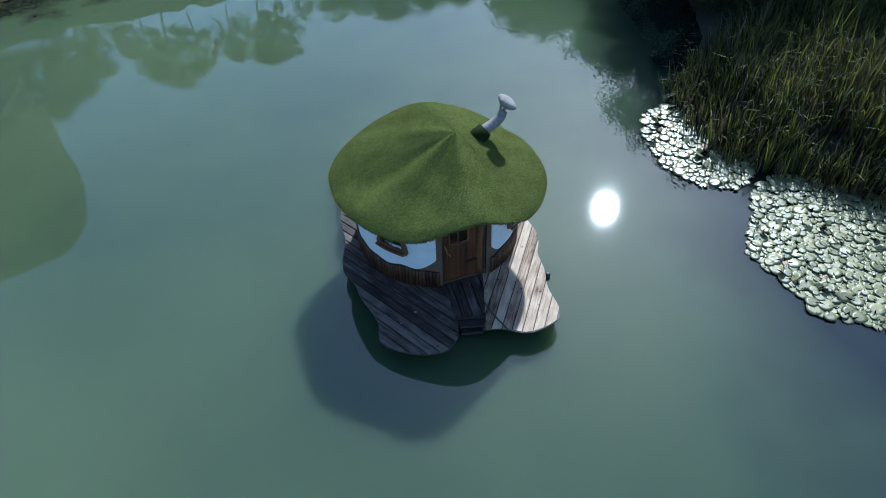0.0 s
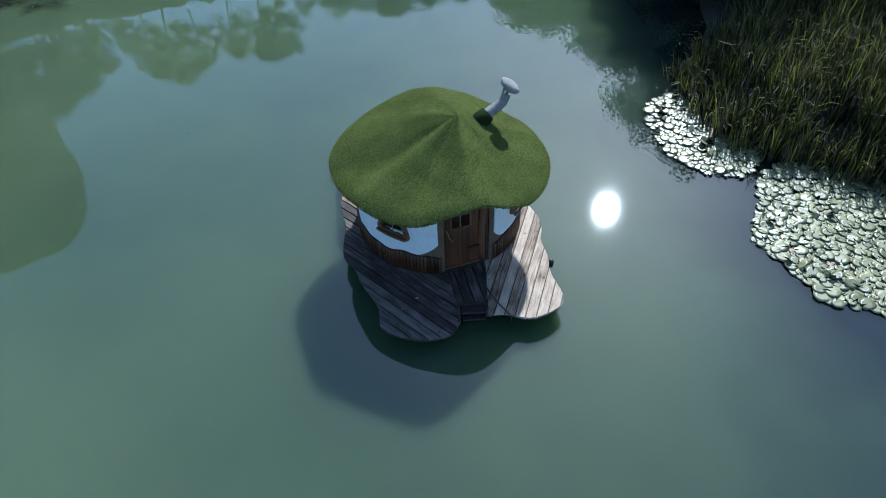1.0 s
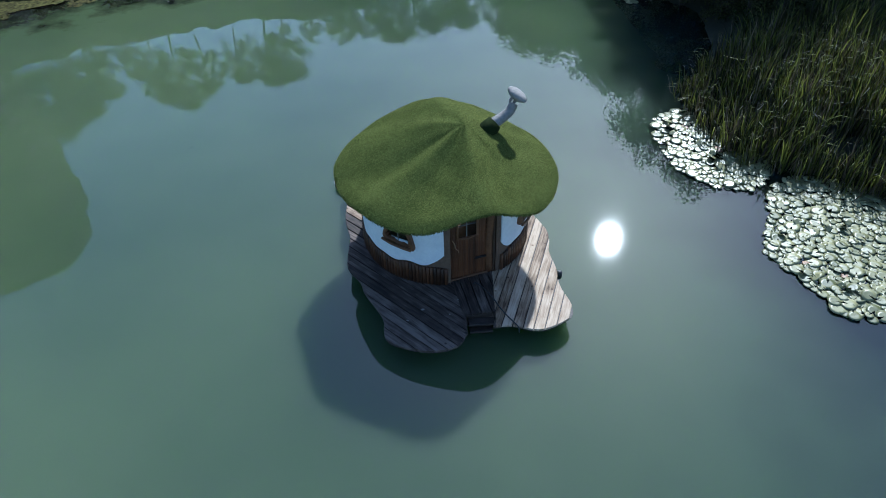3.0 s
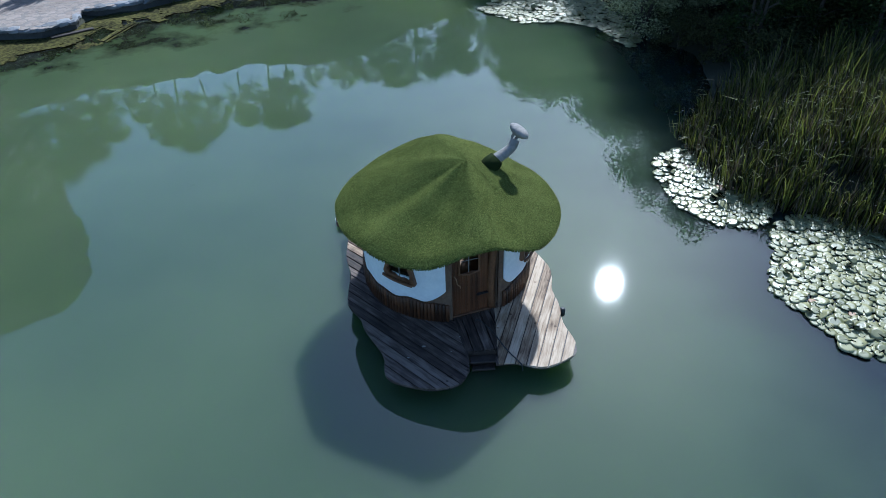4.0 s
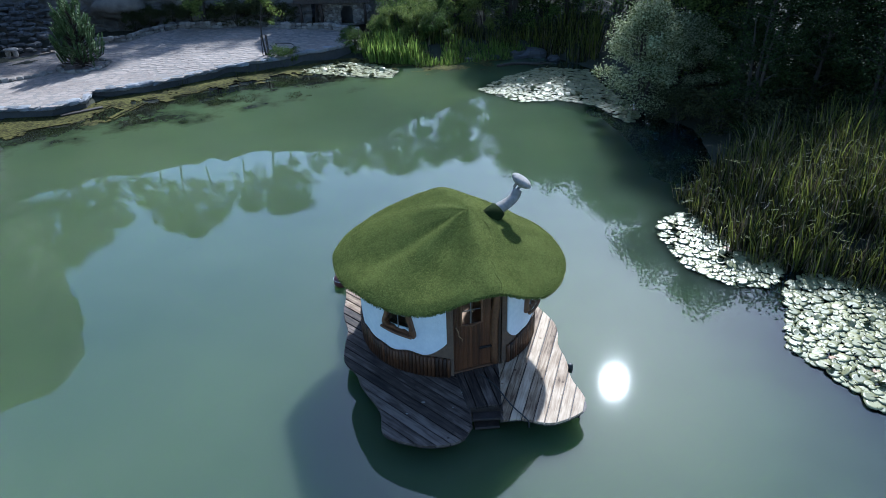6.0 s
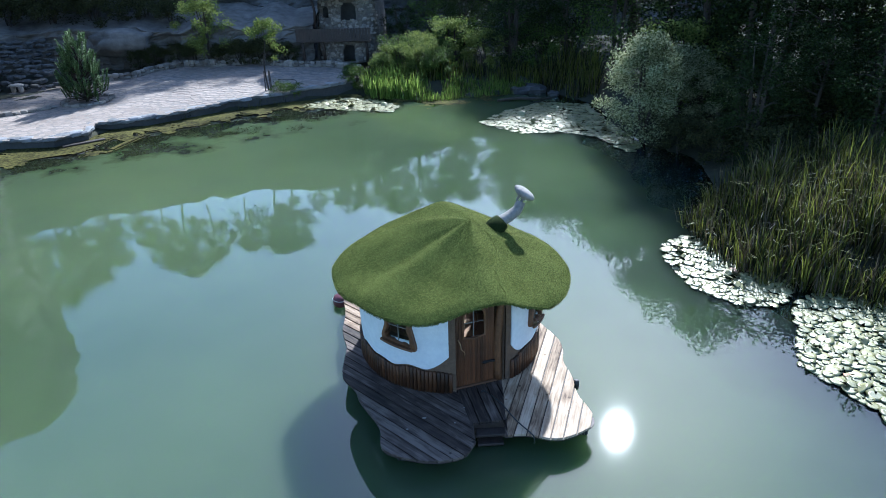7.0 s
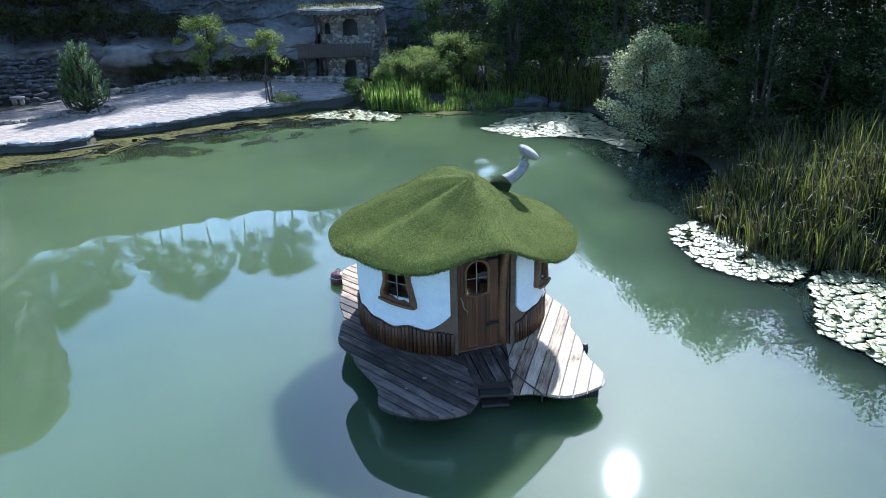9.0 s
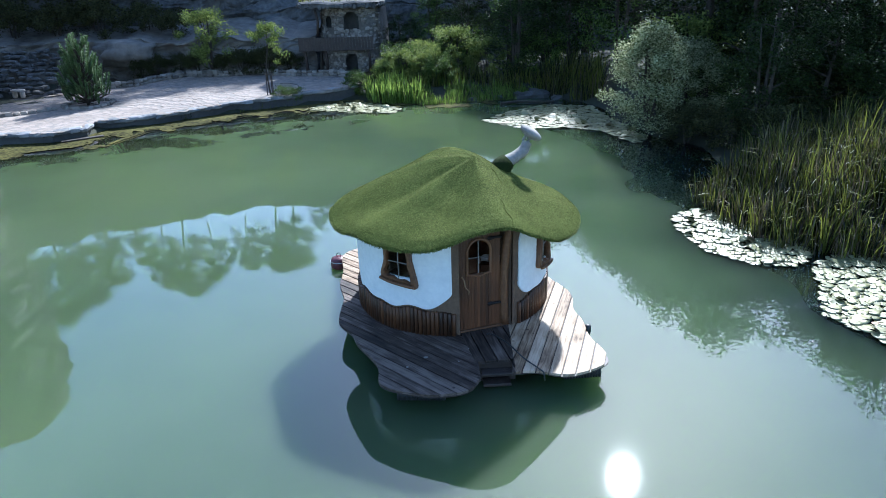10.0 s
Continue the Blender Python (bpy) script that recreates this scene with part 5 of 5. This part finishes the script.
def door(house):
    deg = -68.6
    a0, a1 = Vector(on_wall(-85.4, HR - 0.09, 0)), Vector(on_wall(-52.6, HR - 0.09, 0))
    mid, wide = (a0 + a1) / 2, (a1 - a0).length
    ob = new("door")
    ob.parent, ob.matrix_basis = house, pose(mid.x, mid.y, 0.545, 0, 0, deg + 90)
    rng = random.Random(81)
    wx, w0, w1, rad = -0.075, 1.02, 1.42, 0.205     # window: middle, sill, spring of the arch, half width
    n, h = 15, 1.9
    s = (wide - 0.16) / n
    for i in range(n):
        x = -wide / 2 + (i + 0.5) * s
        bits = [(0.0, h)]
        d = abs(x - wx)
        if d < rad:
            bits = [(0.0, w0), (w1 + math.sqrt(max(rad * rad - d * d, 0)), h)]
        for z0, z1 in bits:
            g = Geo()
            g.box((s - 0.004, 0.035 + rng.uniform(-0.004, 0.004), z1 - z0), pose(0, 0, (z0 + z1) / 2), 0.008)
            part("board", g.make("door_board", M_DOOR), ob, at=pose(x, 0, 0))
    ring = [(wx - rad, w0), (wx - rad, w1)] + [(wx - rad * math.cos(a), w1 + rad * math.sin(a)) for a in np.linspace(0.2, math.pi - 0.2, 12)] + [(wx + rad, w1), (wx + rad, w0), (wx, w0 - 0.05)]
    g = Geo()
    g.tube([(x, -0.025, z) for x, z in ring + ring[:2]], 0.024, 8, False)
    part("window_frame", g.make("door_window_frame", M_CARVED, True), ob, "rounded arched frame of the door window")
    g = Geo()
    g.box((0.013, 0.013, 0.62), pose(wx, 0, (w0 + w1 + rad) / 2))
    g.box((rad * 2, 0.013, 0.013), pose(wx, 0, w0 + 0.28))
    part("glazing_bar", g.make("door_glazing_bar", M_CHIMNEY), ob, "pale glazing bars")
    # right post, lintel, threshold
    g = Geo()
    g.tube(spline([(wide / 2 - 0.07, 0.0, 0), (wide / 2 - 0.09, -0.01, 0.7), (wide / 2 - 0.05, -0.01, 1.3), (wide / 2 + 0.04, -0.01, 1.9)], 5), [0.085 - 0.001 * i for i in range(16)], 8)
    part("post", g.make("door_post", M_CARVED, True), ob, "crooked wooden door post")
    g = Geo()
    g.box((wide, 0.09, 0.035), None, 0.008)
    part("threshold", g.make("threshold", M_CARVED), ob, at=pose(0, -0.02, -0.012))
    for z in (0.42, 1.62):
        g = Geo()
        g.tube([(0.0, 0, 0), (-0.1, 0, 0.004), (-0.2, 0, 0.0), (-0.26, 0, 0)], [0.03, 0.025, 0.03, 0.006], 6)
        g.lump((-0.2, 0, 0), (0.09, 0.02, 0.085), rng, 0.1, 4, 8)
        part("hinge", g.make("hinge", M_IRON, True), ob, "black iron strap hinge", pose(wide / 2 - 0.14, -0.032, z))
    g = Geo()
    g.tube(spline([(-0.38, -0.02, 1.0), (-0.35, -0.06, 0.93), (-0.33, -0.065, 0.82), (-0.27, -0.06, 0.74), (-0.26, -0.02, 0.66)], 4), [0.012] * 9 + [0.01] * 8, 7)
    part("handle", g.make("branch_handle", M_BRANCH, True), ob, "crooked bare branch as a handle")
    return ob


def chimney(house):
    g = Geo()
    line = spline([(0.3, 11.72, 2.84), (0.44, 11.82, 2.97), (0.6, 11.93, 3.03), (0.76, 12.03, 3.13), (0.83, 12.1, 3.26)], 4)
    g.tube(line, [0.125 - 0.002 * i for i in range(len(line))], 14)
    ob = part("chimney", g.make("chimney", M_CHIMNEY, True), house, "crooked grey chimney pipe with a mushroom cap")
    c = Geo()
    c.tube([(0.2, 11.66, 2.72), (0.36, 11.77, 2.9), (0.46, 11.83, 2.98)], [0.23, 0.19, 0.16], 14)
    part("collar", c.make("collar", M_COLLAR, True), ob, "turf collar round the chimney foot with shade in its colour")
    tilt = pose(0.865, 12.13, 3.38, 8, 34, 20)
    for k in range(4):
        a = k * 1.571 + 0.5
        p = Geo()
        p.tube([(0.06 * math.cos(a), 0.06 * math.sin(a), -0.14), (0.075 * math.cos(a), 0.075 * math.sin(a), 0.02)], 0.018, 6)
        part("strut", p.make("strut", M_CHIMNEY), ob, at=tilt)
    p = Geo()
    prof = [(-0.03, 0.1), (0.0, 0.17), (0.05, 0.225), (0.09, 0.22), (0.125, 0.165), (0.145, 0.085), (0.15, 0.004)]
    p.tube([(0, 0, z) for z, r in prof], [r for z, r in prof], 18)
    part("cap", p.make("cap", M_CHIMNEY, True), ob, "pale domed cap", tilt)


def house():
    ob = thing("mushroom_house", "small round cottage with a turf cap roof standing on the deck", "house")
    wall = wall_shell(ob)
    skirt = lambda a: 0.955 + 0.03 * math.sin(a * 0.16) + 0.02 * math.sin(a * 0.33 + 1) + (0.1 * smooth01((a + 50) / 60) if a > -60 else 0)
    rng = random.Random(91)
    a = -240.0
    while a < 119:
        if not -86.5 < a < -49.5:
            h = skirt(a) - 0.515
            g = Geo()
            g.tube([(0, 0, 0), (0, 0, h - 0.008), (0, 0, h)], [0.036, 0.036, 0.026], 8)
            part("pole", g.make("skirting_pole", M_SLAT, True), wall, at=pose(*on_wall(a, HR + 0.022, 0.516), 0, 0, rng.uniform(0, 360)))
        a += 2.35
    cap = under_roof
    west_low = lambda a: skirt(a) + 0.025 + 0.32 * max(0.0, (a + 104) / 16) ** 2.2 + 0.45 * max(0.0, (-154 - a) / 9) ** 2
    east_low = lambda a: skirt(a) + 0.02 + 0.3 * max(0.0, (-36 - a) / 12) ** 2
    plaster_panel(wall, -163, -88.0, west_low, lambda a: cap(a) - 0.3 * max(0.0, (a + 98) / 10) ** 2, (-127, -111, 1.53, 2.06))
    plaster_panel(wall, -48, 64, east_low, lambda a: cap(a) - 0.35 * max(0.0, (-42 - a) / 6) ** 2, (-32, -12, 1.42, 2.02))
    plaster_panel(wall, 104, 180, lambda a: skirt(a), cap, None)
    window(ob, -118, 1.75, 0.54, 0.6)
    window(ob, -22, 1.7, 0.5, 0.66)
    window(ob, 84, 1.6, 0.9, 0.7)
    door(ob)
    turf_roof(ob)
    chimney(ob)
    g = Geo()
    ring = [on_wall(q * 10, HR - (0.3 if 26 < q < 32 else 0.1), 0.522) for q in range(36)]
    g.add(ring, [tuple(range(36))])
    part("floor", g.make("house_floor", M_INSIDE), ob)
    g = Geo()
    g.v = [(HX, 11.35, 2.6)] + [on_wall(q * 10, HR - 0.02, under_roof(q * 10) - 0.04) for q in range(36)]
    g.f = [(0, 1 + (q + 1) % 36, 1 + q) for q in range(36)]
    part("ceiling_boards", g.make("ceiling_boards", M_INSIDE), ob)


house()


def side_table():
    """Stands inside, where the sun reaches it through the rear window."""
    ob = thing("side_table", "small wooden table with a crumpled pale cloth inside the house", "table", (0.16, 12.02, 0.522))
    t = Geo()
    t.box((0.5, 0.42, 0.03), pose(0, 0, 0.4), 0.006)
    part("tabletop", t.make("tabletop", M_CARVED), ob)
    for x in (-0.21, 0.21):
        for y in (-0.17, 0.17):
            t = Geo()
            t.box((0.04, 0.04, 0.385), pose(x, y, 0.1925), 0.005)
            part("leg", t.make("table_leg", M_CARVED), ob)
    t = Geo()
    n = 16
    for j in range(n + 1):
        for i in range(n + 1):
            x, y = -0.2 + 0.42 * i / n, -0.17 + 0.34 * j / n
            t.v.append((x, y, 0.44 + 0.05 * noise.noise(Vector((x * 9, y * 9, 2))) + 0.02 * noise.noise(Vector((x * 25, y * 25, 2)))))
    t.f = [(j * (n + 1) + i, j * (n + 1) + i + 1, (j + 1) * (n + 1) + i + 1, (j + 1) * (n + 1) + i) for j in range(n) for i in range(n)]
    cloth = thing("cloth", "crumpled pale cloth lying on the side table", "cloth", (0.16, 12.02, 0.522), me=t.make("cloth", M_WHITE, True))


side_table()


# raft and load, scaled away from the camera so the reflection fits the view
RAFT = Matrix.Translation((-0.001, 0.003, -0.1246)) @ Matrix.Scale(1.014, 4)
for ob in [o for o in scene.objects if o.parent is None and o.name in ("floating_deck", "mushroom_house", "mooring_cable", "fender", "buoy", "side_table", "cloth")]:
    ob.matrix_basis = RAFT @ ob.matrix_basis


# ---- lily pads ----
def pad_mesh(seed, old=False):
    rng = random.Random(seed)
    n, v, f = 16, [(0, 0, 0.0)], []
    gap = rng.uniform(0.12, 0.3)
    up = rng.choice((0.0, 0.02, 0.05, 0.1)) * rng.random()
    a1 = rng.uniform(0, 6.28)
    for ring, r in ((0, 0.55), (1, 1.0)):
        for i in range(n):
            a = gap + (2 * math.pi - 2 * gap) * i / (n - 1)
            w = r * (1 + 0.06 * math.sin(3 * a + seed) * ring)
            lift = (up * max(0, math.cos(a - a1)) ** 3 * 1.6 + 0.02 * math.sin(5 * a + seed)) * ring
            v.append((w * math.cos(a), w * math.sin(a), lift))
    for i in range(n - 1):
        f += [(0, 1 + i, 2 + i), (1 + i, 1 + n + i, 2 + n + i, 2 + i)]
    k = len(v)
    v += [(p[0] * 0.985, p[1] * 0.985, p[2] - 0.015) for p in v]
    f += [(1 + n + i, k + 1 + n + i, k + 2 + n + i, 2 + n + i) for i in range(n - 1)]
    return v, f, mesh("pad", v, f, M_PAD_OLD if old else M_PAD, True)


PADS = [pad_mesh(100 + i) for i in range(10)]
OLD_PADS = [pad_mesh(150 + i, True) for i in range(2)]


def lily_patch(label, outline, n, single, size, seed, first=lambda x, y: 0):
    rng = random.Random(seed)
    ob = thing("water_lilies", label, "water lilies", group="lily patches")
    spots = []
    x0, x1 = min(p[0] for p in outline), max(p[0] for p in outline)
    y0, y1 = min(p[1] for p in outline), max(p[1] for p in outline)
    tries = 0
    while len(spots) < n and tries < n * 30:
        tries += 1
        x, y = rng.uniform(x0, x1), rng.uniform(y0, y1)
        r = size * rng.uniform(0.55, 1.3)
        if inside(outline, x, y) and all((x - p[0]) ** 2 + (y - p[1]) ** 2 > (0.56 * (r + p[2])) ** 2 for p in spots):
            spots.append((x, y, r))
    spots.sort(key=lambda p: first(p[0], p[1]))
    rest = Geo()
    for k, (x, y, r) in enumerate(spots):
        old = rng.random() < 0.02
        v, f, me = rng.choice(OLD_PADS if old else PADS)
        z, turn = 0.012 + rng.random() * 0.035, rng.uniform(0, 360)
        tilt = rng.gauss(0, 2.2), rng.gauss(0, 2.2)
        if rng.random() < 0.06:
            tilt = rng.uniform(15, 50) * rng.choice((-1, 1)), rng.uniform(-20, 20)
            z += 0.05
        m = pose(x, y, z, *tilt, turn) @ Matrix.Scale(r, 4)
        if k < single:
            part("pad", me, ob, at=m)
        else:
            rest.add([m @ Vector(p) for p in v], f)
    if rest.v:
        tagged(part("pad_carpet", rest.make("pad_carpet", M_PAD, True), ob), kind="stuff")


lily_patch("glossy round lily pads crowded before the reeds", [(5.1, 17.0), (4.95, 15.9), (5.2, 14.6), (5.95, 13.75), (6.7, 13.6), (7.2, 13.9), (7.6, 14.7), (6.9, 16.0), (6.5, 17.4), (5.7, 17.4)], 360, 120, 0.15, 201)
lily_patch("wide patch of pale curling lily pads", [(7.2, 13.5), (6.9, 12.6), (6.42, 11.3), (6.75, 10.75), (7.15, 9.95), (7.25, 9.5), (7.9, 9.3), (9.2, 8.9), (10.5, 9.4), (11.2, 11.5), (10.4, 13.2), (8.9, 14.0), (7.9, 14.2)], 760, 180, 0.145, 202, lambda x, y: x)
lily_patch("far lily pads shining below the trees", [(0.1, 29.9), (1.9, 28.2), (3.6, 28.3), (4.9, 27.6), (5.9, 25.2), (6.4, 26.2), (5.8, 29.4), (5.2, 33.0), (3.2, 33.6), (1.4, 32.0)], 640, 0, 0.185, 203)
lily_patch("small lily pads in the algae by the bank", [(-8.8, 33.5), (-6.6, 32.7), (-4.2, 32.2), (-3.9, 33.2), (-5.2, 34.6), (-6.8, 35.2), (-8.0, 34.8)], 300, 0, 0.15, 204)


# ---- algae and weed ----
def ragged_skin(name, label, mat, start, wide, grow_to, holes, z, seed, line=BANK[1:], first=0.0, ragged=1.0):
    """A floating skin along the wall's foot that breaks up outwards."""
    g = Geo()
    cols, m = along(line, 0.09), 34
    for n, (p, a) in enumerate(cols):
        far = n / len(cols)
        w = wide + grow_to * smooth01((far - 0.72) / 0.28) + first * smooth01((0.34 - far) / 0.3)
        for k in range(m + 1):
            d = start + (w - start) * k / m
            x, y = p.x + math.sin(a) * d, p.y - math.cos(a) * d
            x, y = x + 0.08 * noise.noise(Vector((x * 5, y * 5, seed))), y + 0.08 * noise.noise(Vector((x * 5, y * 5, seed + 9)))
            g.v.append((x, y, z + 0.3 * (z - 0.003) * noise.noise(Vector((x * 4, y * 4, 1)))))
    for n in range(len(cols) - 1):
        for k in range(m):
            a = n * (m + 1) + k
            x, y, _ = g.v[a]
            v = noise.noise(Vector((x * 0.9, y * 0.9, seed))) + 0.6 * ragged * noise.noise(Vector((x * 2.7, y * 2.7, seed))) + 0.35 * ragged * noise.noise(Vector((x * 8, y * 8, seed)))
            if v + holes(k / m) > 0:
                g.f.append((a, a + 1, a + m + 2, a + m + 1))
    thing(name, label, "algae", kind="stuff", me=g.make(name, mat, True))


ragged_skin("algae_mat", "yellow-green floating algae along the retaining wall", M_ALGAE, -0.15, 2.3, 1.8, lambda t: 1.25 - 1.75 * t, 0.02, 3.0, first=0.6)


def weed_clumps():
    """Tangled weed that breaks the surface here and there off the bank."""
    rng = random.Random(77)
    g = Geo()
    for n, (p, a) in enumerate(along(BANK[4:], 0.35)):
        for _ in range(2):
            if rng.random() < 0.8:
                continue
            d = rng.uniform(1.8, 5.2)
            x, y = p.x + math.sin(a) * d, p.y - math.cos(a) * d
            for _ in range(rng.randint(2, 5)):
                leaf_cloud(g, (x + rng.gauss(0, 0.35), y + rng.gauss(0, 0.2), 0.004), rng.uniform(0.12, 0.4), rng.randint(30, 110), 0.07, rng, 0.0, 0.025)
    thing("water_weed", "dark tangled weed breaking the surface near the bank", "water weed", kind="stuff", me=g.make("water_weed", M_WEED))


weed_clumps()
ragged_skin("shore_weed", "broken olive weed floating before the sedge", M_ALGAE, -0.3, 2.4, 0.0, lambda t: 0.35 - 0.9 * t, 0.014, 15.0, SHORE[9:14])


# ---- pieces of the terrace ----
paving_stones(terrace)
